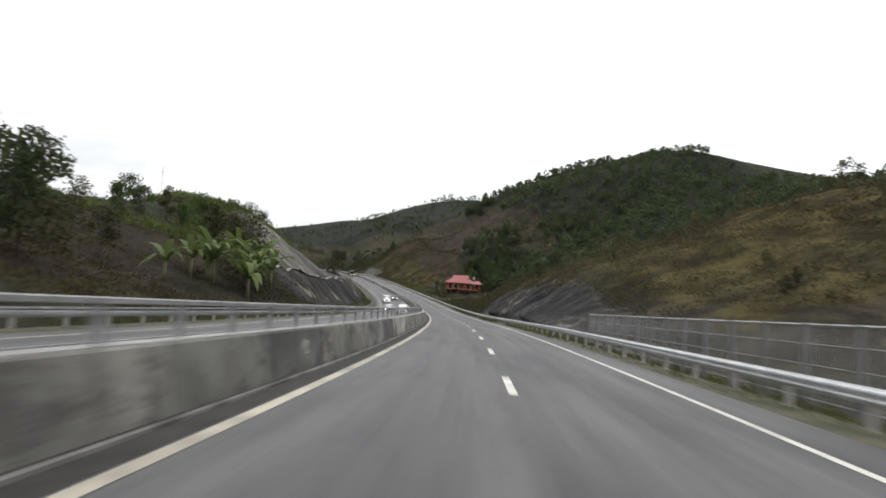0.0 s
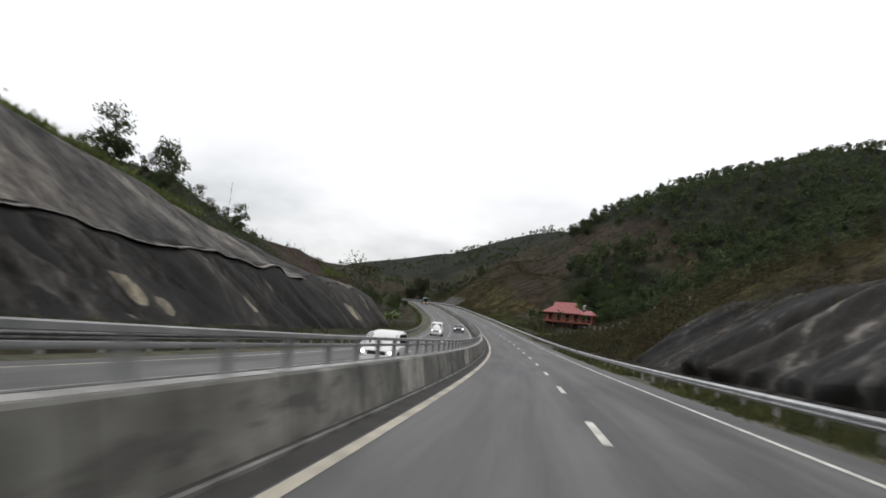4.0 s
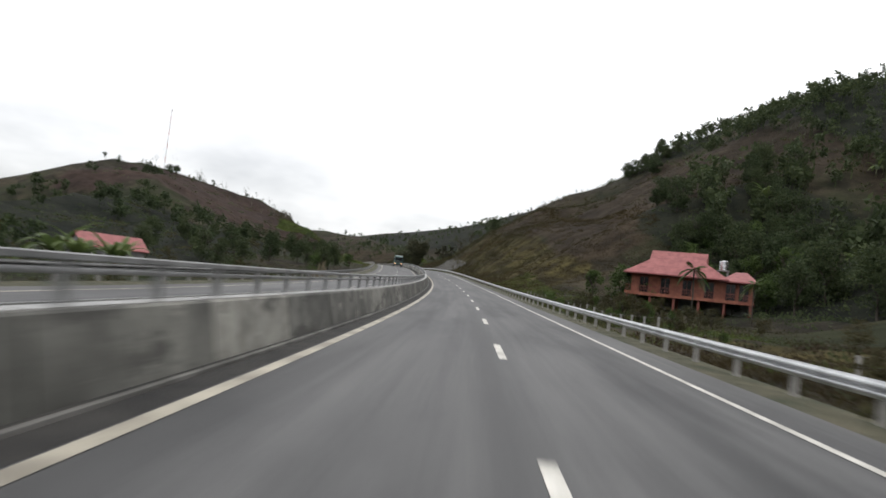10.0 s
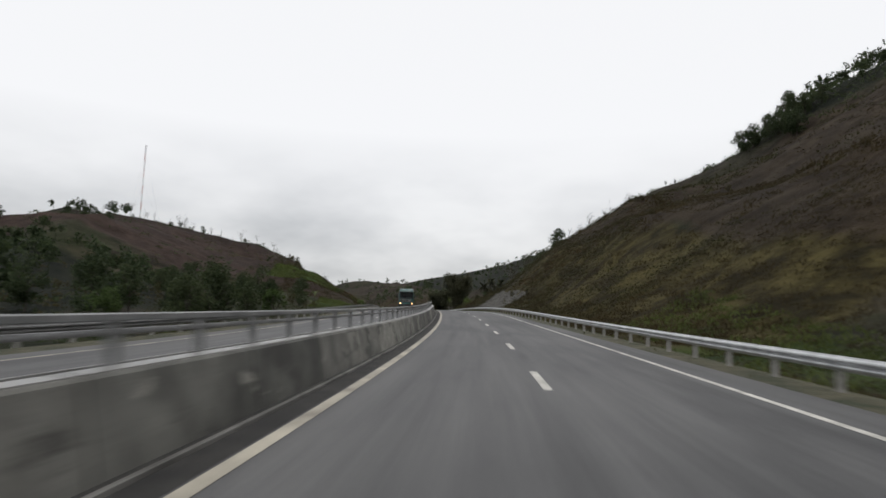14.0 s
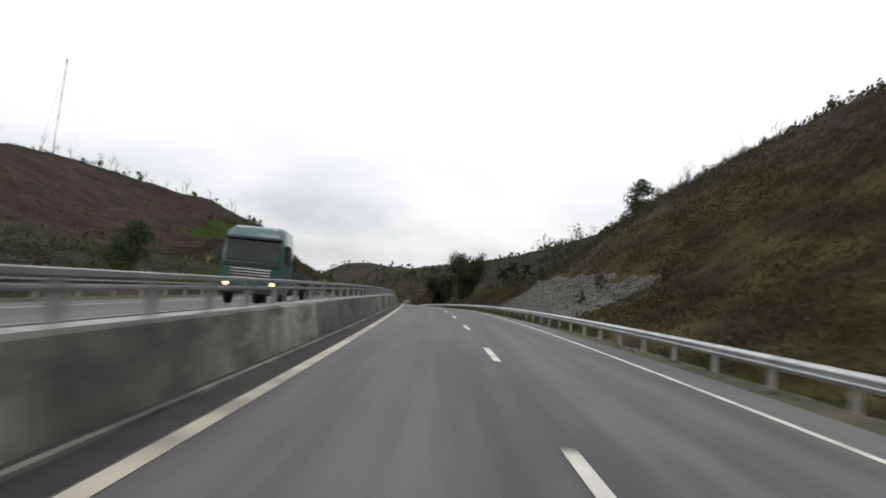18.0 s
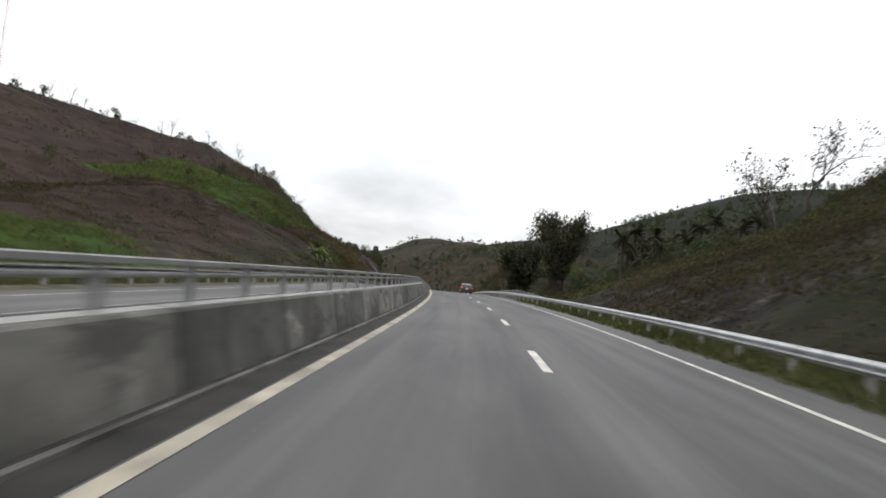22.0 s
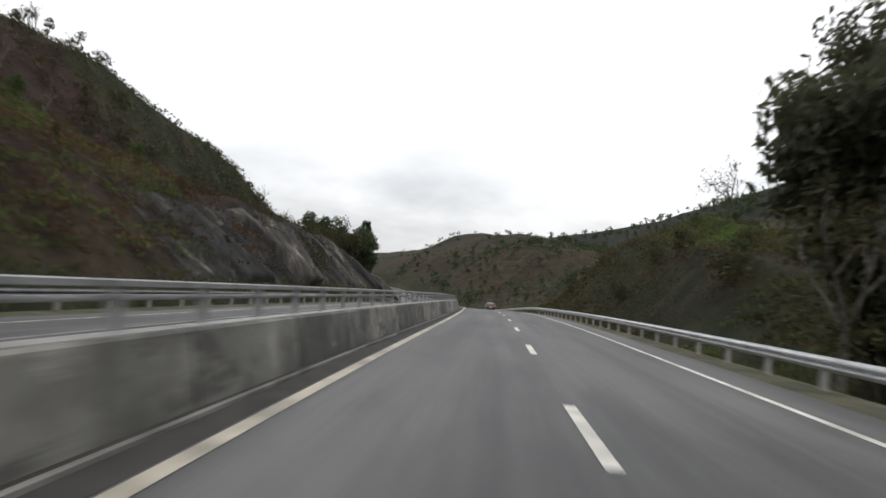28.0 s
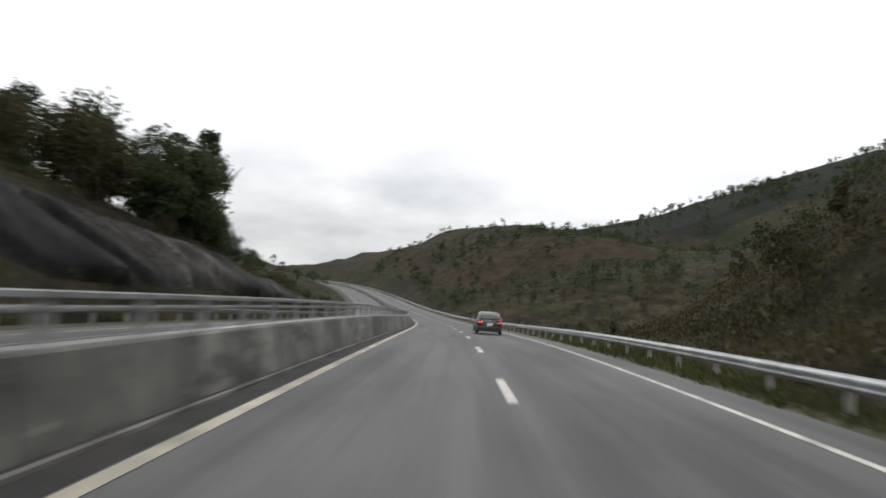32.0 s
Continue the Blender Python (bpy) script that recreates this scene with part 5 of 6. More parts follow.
def stilt_house():
    h = thing("house", "two-storey house on red posts with a pink-red sheet roof", "house", pose(-19.6, 303.4, -2.75, 0, 0, -11.6))
    roof = part("roof", sheet_roof(0, 13.4, 0, 9.4, 5.25, 8.8, 2.9, 10.3, 1.5), RED_ROOF, h, "faded pink-red sheet metal roof")
    bm = bmesh.new()
    for i in range(27):
        x = 0.25 + i * 0.495
        box(bm, x - 0.02, x + 0.02, 0.02, 0.05, 5.12, 5.28)
    part("eave_trim", bm, RED_TIMBER, roof)
    part("annexe_roof", sheet_roof(12.2, 16.9, 0.4, 7.6, 5.1, 6.6, 14, 15.4), RED_ROOF, h)
    part("upper_wall", boxes((0.9, 12.6, 1.7, 8.6, 2.55, 5.2)), ORANGE_WALL, h, "orange-red boarded walls")
    part("annexe_wall", boxes((12.62, 16.3, 1.7, 7.0, 2.55, 5.08)), ORANGE_WALL, h)
    part("balcony_floor", boxes((0.3, 16.5, 0.45, 8.7, 2.3, 2.54), bevel=0.02), RED_TIMBER, h)
    part("fascia", boxes((0.28, 16.52, 0.38, 0.45, 2.2, 2.62)), ORANGE_WALL, h)
    for x in (2.6, 5.4, 8.2, 11.0, 13.6, 15.2):
        d = part("doorway", boxes((x - 0.55, x + 0.55, 1.64, 1.72, 2.56, 4.75)), DIM_PANE, h, "dark tall window")
        bm = boxes((x - 0.63, x - 0.55, 1.6, 1.7, 2.56, 4.83), (x + 0.55, x + 0.63, 1.6, 1.7, 2.56, 4.83), (x - 0.55, x + 0.55, 1.6, 1.7, 4.75, 4.83), (x - 0.02, x + 0.02, 1.61, 1.66, 2.58, 4.75))
        part("frame", bm, RED_TIMBER, d)
    rail = part("railing", boxes((0.35, 16.45, 0.48, 0.53, 3.42, 3.48), (0.35, 16.45, 0.49, 0.52, 2.98, 3.01)), RED_TIMBER, h)
    bm = bmesh.new()
    for i in range(82):
        x = 0.4 + i * 0.198
        box(bm, x - 0.012, x + 0.012, 0.495, 0.515, 2.55, 3.42)
    part("balusters", bm, RED_TIMBER, rail)
    for y in (0.75, 4.6, 8.4):
        for x in (0.6, 3.7, 6.8, 9.9, 13.0, 16.1):
            part("post", boxes((x - 0.14, x + 0.14, y - 0.14, y + 0.14, -2.2, 2.3), bevel=0.015), RED_TIMBER, h)
    part("ground_floor_wall", boxes((1.2, 16, 5.2, 8.2, -2.2, 2.3)), GREY_WALL, h)
    part("side_wall", boxes((0.35, 0.5, 1.0, 2.6, -2.2, 2.3)), GREY_WALL, h)
    part("plinth", boxes((-0.5, 17, -0.6, 9.2, -3.2, -0.55), bevel=0.03), POST_CONCRETE, h)


def water_tank():
    t = thing("water_tank", "shiny steel water tank on a tall frame behind the house", "water tank", pose(-6.0, 309.2, -2.75, 0, 0, -11.6))
    bm = bmesh.new()
    tube(bm, (0, 0, 7.0), (0, 0, 8.25), 0.62, 0.62, 20)
    tube(bm, (0, 0, 8.25), (0, 0, 8.42), 0.62, 0.2, 20)
    for z in (7.2, 7.6, 8.0):
        tube(bm, (0, 0, z), (0, 0, z + 0.05), 0.64, 0.64, 20)
    part("tank", bm, STEEL, t)
    for x in (-0.6, 0.6):
        for y in (-0.6, 0.6):
            part("leg", boxes((x - 0.1, x + 0.1, y - 0.1, y + 0.1, -2.6, 6.85)), GREY_WALL, t)
    part("platform", boxes((-0.8, 0.8, -0.8, 0.8, 6.86, 7.0)), GREY_WALL, t)


def small_house(s, lat, spin, w, d, wall_h, roof_h, up, label, wall_mat=GREY_WALL):
    x, y, z = ground_at(s, lat)
    z = min(z, float(road(np.float64(s), lat)[2]) + up)
    h = thing("cottage", label, "house", pose(x, y, z, 0, 0, spin))
    part("wall", boxes((-w / 2, w / 2, -d / 2, d / 2, -2.5, wall_h)), wall_mat, h)
    bm = bmesh.new()
    o = 0.5
    pts = [(-w / 2 - o, -d / 2 - o, wall_h), (w / 2 + o, -d / 2 - o, wall_h), (w / 2 + o, d / 2 + o, wall_h), (-w / 2 - o, d / 2 + o, wall_h), (-w / 2 - o, 0, wall_h + roof_h), (w / 2 + o, 0, wall_h + roof_h)]
    v = [bm.verts.new(p) for p in pts] + [bm.verts.new((p[0], p[1], p[2] + 0.12)) for p in pts]
    for f in ((0, 1, 5, 4), (2, 3, 4, 5)):
        bm.faces.new([v[i + 6] for i in f])
        bm.faces.new([v[i] for i in f[::-1]])
    for a, b in ((0, 1), (1, 5), (5, 2), (2, 3), (3, 4), (4, 0)):
        bm.faces.new((v[a], v[b], v[b + 6], v[a + 6]))
    bmesh.ops.recalc_face_normals(bm, faces=bm.faces[:])
    part("roof", bm, RED_ROOF, h, "red sheet metal roof")
    bm = bmesh.new()
    for sx in (-1, 1):
        a, b, c = bm.verts.new((sx * w / 2, -d / 2, wall_h)), bm.verts.new((sx * w / 2, d / 2, wall_h)), bm.verts.new((sx * w / 2, 0, wall_h + roof_h * 0.86))
        bm.faces.new((a, b, c))
    part("gable", bm, wall_mat, h)
    part("door", boxes((-0.5, 0.5, -d / 2 - 0.05, -d / 2 - 0.003, 0, 2.1)), RED_TIMBER, h)
    for k in (-0.3, 0.3):
        win = part("window", boxes((k * w - 0.5, k * w + 0.5, -d / 2 - 0.05, -d / 2 - 0.003, 0.9, 2.1)), DIM_PANE, h)
        part("frame", boxes((k * w - 0.56, k * w - 0.5, -d / 2 - 0.07, -d / 2 - 0.003, 0.85, 2.15), (k * w + 0.5, k * w + 0.56, -d / 2 - 0.07, -d / 2 - 0.003, 0.85, 2.15), (k * w - 0.02, k * w + 0.02, -d / 2 - 0.06, -d / 2 - 0.051, 0.9, 2.1)), GREY_WALL, win)


stilt_house()
water_tank()
small_house(319, -54.5, 62, 9.5, 6.5, 3.0, 2.2, -3.9, "small grey rendered cottage with a red roof among trees")
small_house(196, -33.3, 60, 9, 6, 3.6, 1.5, 2.3, "grey rendered house with a dull red roof above the bank")


def tank_stand():
    t = thing("tank_stand", "grey concrete frame with a water tank beside the house", "tank stand", pose(*ground_at(198.5, -28), 0, 0, 50))
    for x in (-1.15, 1.15):
        for y in (-0.9, 0.9):
            part("column", boxes((x - 0.13, x + 0.13, y - 0.13, y + 0.13, -0.5, 5.1), bevel=0.015), GREY_WALL, t)
    part("slab", boxes((-1.35, 1.35, -1.1, 1.1, 3.55, 3.75), bevel=0.02), GREY_WALL, t)
    part("roof_slab", boxes((-1.45, 1.45, -1.2, 1.2, 5.1, 5.24), bevel=0.02), GREY_WALL, t, "thin white roof slab")
    part("tank_wall", boxes((-1.02, 1.02, -0.9, 0.9, 3.76, 4.72), bevel=0.02), GREY_WALL, t)


tank_stand()


def shed():
    """A low open shed: dark gabled roof on thin posts."""
    t = thing("shed", "open shed with a dark brown low-pitched roof", "shed", pose(*ground_at(203, -28.2), 0, 0, 55))
    bm = bmesh.new()
    rows = [[bm.verts.new(p) for p in ((x, -2.6, 2.35), (x, 0, 3.7), (x, 2.6, 2.35), (x, 2.6, 2.23), (x, 0, 3.56), (x, -2.6, 2.23))] for x in (-3.0, 3.4)]
    for i in range(6):
        bm.faces.new((rows[0][i], rows[0][(i + 1) % 6], rows[1][(i + 1) % 6], rows[1][i]))
    bm.faces.new(rows[0][::-1])
    bm.faces.new(rows[1])
    bmesh.ops.recalc_face_normals(bm, faces=bm.faces[:])
    part("roof", bm, SHED_ROOF, t)
    for x in (-2.7, 0.2, 3.1):
        for y in (-2.3, 2.3):
            part("post", boxes((x - 0.06, x + 0.06, y - 0.06, y + 0.06, -0.8, 2.38)), RED_TIMBER, t)
    part("back_wall", boxes((-2.64, 3.04, 2.18, 2.24, -0.8, 2.3)), SHED_ROOF, t)


shed()

# ---- telecom mast on the left hill ----
def mast():
    m = thing("telecom_mast", "tall thin red and white lattice mast on the hilltop", "mast", pose(*ground_at(628, -126), 0, 0, 25))
    white = two_tone("mast_white", (0.5, 0.5, 0.5), (0.7, 0.7, 0.7), 2, 20, 0.5)
    red = two_tone("mast_red", (0.35, 0.08, 0.06), (0.5, 0.14, 0.1), 2, 20, 0.5)
    corner = [(0.3 * math.cos(a), 0.3 * math.sin(a)) for a in (0.5, 2.6, 4.7)]
    n, step = 9, 4.0
    for i in range(n):
        bm = bmesh.new()
        z = i * step
        for (x, y), (x2, y2) in zip(corner, corner[1:] + corner[:1]):
            tube(bm, (x, y, z), (x, y, z + step), 0.05, None, 5)
            for k in range(4):
                tube(bm, (x, y, z + k), (x2, y2, z + k + 1), 0.025, None, 4, False)
        part("mast_section", bm, red if i % 2 else white, m)
    part("antenna", boxes((-0.35, -0.2, -0.1, 0.1, 34.2, 36.2), (0.25, 0.4, -0.1, 0.1, 34.0, 36.0), (-0.06, 0.06, -0.42, -0.28, 34.1, 36.1)), white, m)
    for a in (0.5, 2.6, 4.7):
        for z in (16.0, 32.0):
            bm = bmesh.new()
            tube(bm, (0.3 * math.cos(a), 0.3 * math.sin(a), z), (9 * math.cos(a), 9 * math.sin(a), -1.5), 0.015, None, 4, False)
            part("guy_wire", bm, GALVANISED_OLD, m)
    bm = boxes((-0.8, 0.8, -0.8, 0.8, -2.0, 0.02))
    part("footing", bm, POST_CONCRETE, m)


mast()

# ---- fences ----
def fence(s0, s1, lat0, lat1, tall, step, label, wires, ground=True, base=(0.0, 0.0), posts=None):
    f = thing("fence", label, "fence", road_pose(s0, lat0))
    f.matrix_basis = Matrix.Identity(4)
    ss = np.arange(s0, s1 + 0.1, step)
    la = np.interp(ss, [s0, s1], [lat0, lat1])
    zz = land(ss, la) if ground else np.interp(ss, [s0, s0 + 45], base)
    pm = bpy.data.meshes.new("fence_post")
    bm = boxes((-0.07, 0.07, -0.07, 0.07, -0.6, tall), bevel=0.012)
    bm.to_mesh(pm)
    bm.free()
    pm.materials.append(posts or POST_CONCRETE)
    tops = []
    for s, a, z in zip(ss, la, zz):
        ob = new("fence_post", pm)
        ob.parent = f
        ob.matrix_basis = road_pose(s, a, float(z))
        tops.append(Vector(road(np.float64(s), a, float(z))))
    up = Vector((0, 0, 1))
    for p, q in zip(tops, tops[1:]):
        bm = bmesh.new()
        for k in wires:
            tube(bm, p + up * tall * k, q + up * tall * k, (0.007 if ground else 0.012) if k < 0.95 or ground else 0.03, None, 4, False)
        d = q - p
        n = max(2, int(d.length / 0.22))
        for i in range(1, 1 if ground else n):
            b0 = p + d * (i / n)
            lean = d * (0.5 / n)
            tube(bm, b0 - lean + up * 0.05, b0 + lean + up * tall * 0.97, 0.006, None, 3, False)
            tube(bm, b0 + lean + up * 0.05, b0 - lean + up * tall * 0.97, 0.006, None, 3, False)
        part("wire_mesh", bm, POST_STEEL if ground else GALVANISED_OLD, f)
    return f


fence(-30, 43, 8.95, 8.95, 1.95, 2.2, "grey wire mesh fence on posts along the culvert", (0.1, 0.3, 0.5, 0.75, 0.98), False, (-0.1, -0.1), POST_STEEL)
fence(150, 236, 17.2, 14.6, 1.35, 4.0, "wire fence on leaning concrete posts along the bank", (0.15, 0.45, 0.7, 0.97))
fence(252, 312, 13.2, 13.0, 0.95, 3.0, "low wire fence on concrete posts before the house", (0.15, 0.5, 0.97))
fence(500, 576, 11.2, 11.2, 1.75, 4.0, "wire mesh fence on concrete posts under the road bank", (0.15, 0.4, 0.7, 0.98), False, (-1.9, -0.5))


# ---- stone pitching on the slope ----
def stones():
    pale = two_tone("pale_stone", (0.055, 0.0535, 0.049), (0.150, 0.145, 0.132), 1.3, 9, 0.9, relief=0.7, dist=0.03)
    rng = np.random.default_rng(5)
    holder = tagged(new("stone_pitching"), "slope of rough pale grey broken stones", "stones", kind="structure")
    shapes = []
    for k in range(6):
        bm = bmesh.new()
        bmesh.ops.create_icosphere(bm, subdivisions=1, radius=0.5)
        for v in bm.verts:
            v.co = Vector((v.co.x * rng.uniform(0.7, 1.2), v.co.y * rng.uniform(0.7, 1.2), v.co.z * rng.uniform(0.45, 0.9)))
        me = bpy.data.meshes.new("stone")
        bm.to_mesh(me)
        bm.free()
        me.materials.append(pale)
        shapes.append(me)

    def spot():
        u = rng.random()
        s = rng.uniform(420 + 1.2 * wave(9.0, u * 6, 1.3), 454 + 8 * u)
        notch = 0.82 if 425 < s < 428.5 else 1.0
        lat = 9.9 + 6.1 * min(u, notch + rng.uniform(-0.05, 0.0)) + 0.25 * float(wave(s, 3.0, 4.0))
        x, y, z = ground_at(s, lat)
        return Matrix.Translation((x, y, z + 0.05)) @ Euler(rng.uniform(0, 6.28, 3)).to_matrix().to_4x4() @ Matrix.Scale(float(rng.uniform(0.17, 0.42)), 4)

    for i in range(300):
        ob = new("stone", shapes[i % 6])
        ob.parent = holder
        ob.matrix_basis = spot()
    v, f, at = [], [], 0
    base = [([tuple(p.co) for p in me.vertices], [tuple(p.vertices) for p in me.polygons]) for me in shapes]
    for i in range(9500):
        m = spot()
        bv, bf = base[i % 6]
        v += [m @ Vector(p) for p in bv]
        f += [tuple(q + at for q in face) for face in bf]
        at += len(bv)
    rest = new("stones", mesh_of("stones", v, f, pale))
    rest.parent = holder
    tagged(rest, "", "", "", "stuff")


stones()

# thin pale lip along the berm of the left cut, following its broken edge
def berm():
    s = stations(78, 147, 0.8)
    a = -20.6 - 0.25 * wave(s, s * 0, 6, 71) - 0.12 * wave(s, s * 0, 1.7, 72)
    p = road(s, 0 * s, 0.0)
    rows = []
    for da, dz in ((0.24, 0.05), (0.23, 0.12), (-0.12, 0.15), (-0.5, 0.02)):
        t = np.interp(s, SS, turn)
        rows.append(np.stack([p[:, 0] + (a + da) * np.cos(t), p[:, 1] + (a + da) * np.sin(t), p[:, 2] + land(s, a) + dz + 0.08 * wave(s, s * 0, 2.3, 73)], -1))
    n = len(s)
    v = np.concatenate(rows)
    f = [(j * n + i, j * n + i + 1, (j + 1) * n + i + 1, (j + 1) * n + i) for j in range(3) for i in range(n - 1)]
    tagged(new("berm_lip", mesh_of("berm_lip", v, f, two_tone("sprayed_concrete", (0.12, 0.116, 0.108), (0.34, 0.325, 0.30), 2.0, 20, 0.85))), "thin pale sprayed-concrete lip along the rock cut", "ledge", kind="structure")


berm()


# ---- vehicles ----
def paint_material(name, tone, rough=0.28, metal=0.3):
    m = two_tone(name, tuple(0.85 * c for c in tone), tone, 0.8, 60, rough, metal, 0.0)
    m.node_tree.nodes["Principled BSDF"].inputs["Coat Weight"].default_value = 0.5
    return m


def glow(name, tone, power):
    m, n, l, b = material(name, 0.3)
    b.inputs["Base Color"].default_value = (*tone, 1)
    b.inputs["Emission Color"].default_value = (*tone, 1)
    b.inputs["Emission Strength"].default_value = power
    return m


TYRE = two_tone("tyre_rubber", (0.012, 0.012, 0.012), (0.03, 0.03, 0.03), 4, 40, 0.85)
RIM = two_tone("alloy_rim", (0.18, 0.18, 0.19), (0.36, 0.36, 0.37), 4, 40, 0.35, 0.8, 0.05)
CAR_GLASS = two_tone("tinted_glass", (0.012, 0.014, 0.016), (0.025, 0.028, 0.03), 1, 20, 0.06, relief=0)
CHROME = two_tone("chrome", (0.6, 0.6, 0.62), (0.75, 0.75, 0.76), 2, 30, 0.12, 1.0, 0.0)
BLACK_TRIM = two_tone("black_trim", (0.012, 0.012, 0.013), (0.03, 0.03, 0.03), 3, 30, 0.5)
PLATE = two_tone("blank_plate", (0.55, 0.55, 0.54), (0.68, 0.68, 0.66), 3, 20, 0.5)
TAIL = glow("tail_light_glow", (1.0, 0.07, 0.05), 2.4)
TAIL_LENS = two_tone("red_lens", (0.16, 0.01, 0.01), (0.28, 0.025, 0.02), 3, 20, 0.2, relief=0)
HEAD_WARM = glow("warm_headlight_glow", (1.0, 0.50, 0.2), 6.0)
HEAD = glow("headlight_glow", (1.0, 0.95, 0.85), 14.0)


def loft(rings, close_ends=True):
    bm = bmesh.new()
    rows = [[bm.verts.new(p) for p in r] for r in rings]
    for a, b in zip(rows, rows[1:]):
        for i in range(len(a) - 1):
            bm.faces.new((a[i], a[i + 1], b[i + 1], b[i]))
    if close_ends:
        bm.faces.new(rows[0])
        bm.faces.new(rows[-1][::-1])
    bmesh.ops.recalc_face_normals(bm, faces=bm.faces[:])
    return bm


def wheel(parent, x, y, r, out):
    bm = bmesh.new()
    tube(bm, (x - out * 0.2, y, r), (x - out * 0.02, y, r), r, r, 24)
    tube(bm, (x - out * 0.02, y, r), (x, y, r), r, r * 0.93, 24)
    w = part("wheel", bm, TYRE, parent, "", False)
    bm = bmesh.new()
    tube(bm, (x, y, r), (x + out * 0.006, y, r), r * 0.68, r * 0.66, 20)
    rim = part("rim", bm, RIM, w)
    bm = bmesh.new()
    for k in range(5):
        a = k * 2 * math.pi / 5
        tube(bm, (x + out * 0.02, y, r), (x + out * 0.012, y + r * 0.62 * math.cos(a), r + r * 0.62 * math.sin(a)), r * 0.1, r * 0.07, 5)
    tube(bm, (x + out * 0.005, y, r), (x + out * 0.03, y, r), r * 0.14, r * 0.12, 10)
    part("spokes", bm, RIM, w)


def saloon(name, label, m, paint, shape, lights_front=False, lights_back=False):
    """A car about its rear axle end: y runs from the tail (0) to the nose. shape: stations and cabin."""
    car = thing(name, label, "car", m, "traffic")
    st = shape["st"]
    rings = []
    for y, w, sill, belt in st:
        mid = (sill + belt) / 2
        rings.append([(-w * 0.90, y, sill), (-w * 0.97, y, sill + 0.1), (-w, y, mid), (-w * 0.99, y, belt - 0.14), (-w * 0.93, y, belt - 0.03), (-w * 0.5, y, belt + 0.015), (0, y, belt + 0.025),
                      (w * 0.5, y, belt + 0.015), (w * 0.93, y, belt - 0.03), (w * 0.99, y, belt - 0.14), (w, y, mid), (w * 0.97, y, sill + 0.1), (w * 0.90, y, sill)])
    body = part("body", loft(rings), paint, car, "", True)
    ylen, hw = st[-1][0], max(q[1] for q in st)
    # cabin: y, half width at the waist, waist height, half width at the top, top height
    cab = shape["cab"]
    part("cabin", loft([[(-a, y, z0), (-a * 0.97, y, z0 + (z1 - z0) * 0.25), (-b * 1.04, y, z1 - 0.06), (-b * 0.85, y, z1), (0, y, z1 + 0.02), (b * 0.85, y, z1), (b * 1.04, y, z1 - 0.06), (a * 0.97, y, z0 + (z1 - z0) * 0.25), (a, y, z0)] for y, a, z0, b, z1 in cab]), paint, car, "", True)

    def pane(pts, nm, label_=""):
        bm = bmesh.new()
        v = [bm.verts.new(p) for p in pts]
        f = bm.faces.new(v)
        r = bmesh.ops.extrude_face_region(bm, geom=[f])
        n = f.normal.copy() if f.normal.length else Vector((0, 0, 1))
        bm.normal_update()
        for q in r["geom"]:
            if isinstance(q, bmesh.types.BMVert):
                q.co += f.normal * 0.012
        bmesh.ops.recalc_face_normals(bm, faces=bm.faces[:])
        return part(nm, bm, CAR_GLASS, car, label_)

    for g, nm in shape["glass"]:
        pane(g, nm)
    for x in (-1, 1):
        for y in shape["axles"]:
            bm = bmesh.new()
            tube(bm, (x * (hw - 0.03), y, shape["r"] + 0.02), (x * (hw + 0.004), y, shape["r"] + 0.02), shape["r"] + 0.07, None, 22)
            part("wheel_arch", bm, BLACK_TRIM, car)
            wheel(car, x * (hw + 0.012), y, shape["r"], x)
        my = shape["mirror"]
        mir = part("mirror", boxes((min(x * hw, x * (hw + 0.17)), max(x * hw, x * (hw + 0.17)), my[0] - 0.06, my[0] + 0.05, my[1] - 0.06, my[1] + 0.07), bevel=0.025), paint, car)
        part("mirror_glass", boxes((min(x * (hw + 0.02), x * (hw + 0.15)), max(x * (hw + 0.02), x * (hw + 0.15)), my[0] - 0.066, my[0] - 0.061, my[1] - 0.045, my[1] + 0.055)), CHROME, mir)
        for y in shape["handles"]:
            part("door_handle", boxes((min(x * (hw - 0.01), x * (hw + 0.03)), max(x * (hw - 0.01), x * (hw + 0.03)), y, y + 0.17, shape["hz"], shape["hz"] + 0.035), bevel=0.008), CHROME, car, "chrome handle")
        zl = shape["tail_z"]
        x0, x1 = sorted((x * (hw - 0.40), x * (hw - 0.035)))
        lens = part("tail_light", boxes((x0, x1, -0.02, 0.22, zl - 0.075, zl + 0.075), bevel=0.02), TAIL_LENS, car, "red rear lamp")
        if lights_back:
            part("light_bar", boxes((x0 + 0.04, x1 - 0.02, -0.032, -0.021, zl - 0.032, zl - 0.004)), TAIL, lens, "glowing orange-red strip")
            part("light_bar", boxes((x0 + 0.02, x1 - 0.09 if x > 0 else x1, -0.03, -0.021, zl + 0.022, zl + 0.034)), TAIL, lens)
        zh = shape["head_z"]
        x0, x1 = sorted((x * (hw - 0.42), x * (hw - 0.10)))
        head = part("headlight", boxes((x0, x1, ylen - 0.30, ylen - 0.012, zh - 0.08, zh + 0.08), bevel=0.03), CHROME, car)
        if lights_front:
            bm = bmesh.new()
            tube(bm, ((x0 + x1) / 2, ylen - 0.03, zh), ((x0 + x1) / 2, ylen + 0.004, zh), 0.075, 0.07, 14)
            part("lamp", bm, HEAD, head, "lit headlamp")
        part("reflector", boxes((min(x * 0.5, x * 0.68), max(x * 0.5, x * 0.68), -0.055, -0.03, 0.40, 0.44)), TAIL_LENS, car)
    part("rear_bumper", boxes((-hw + 0.06, hw - 0.06, -0.045, 0.25, 0.28, 0.56), bevel=0.05), paint, car)
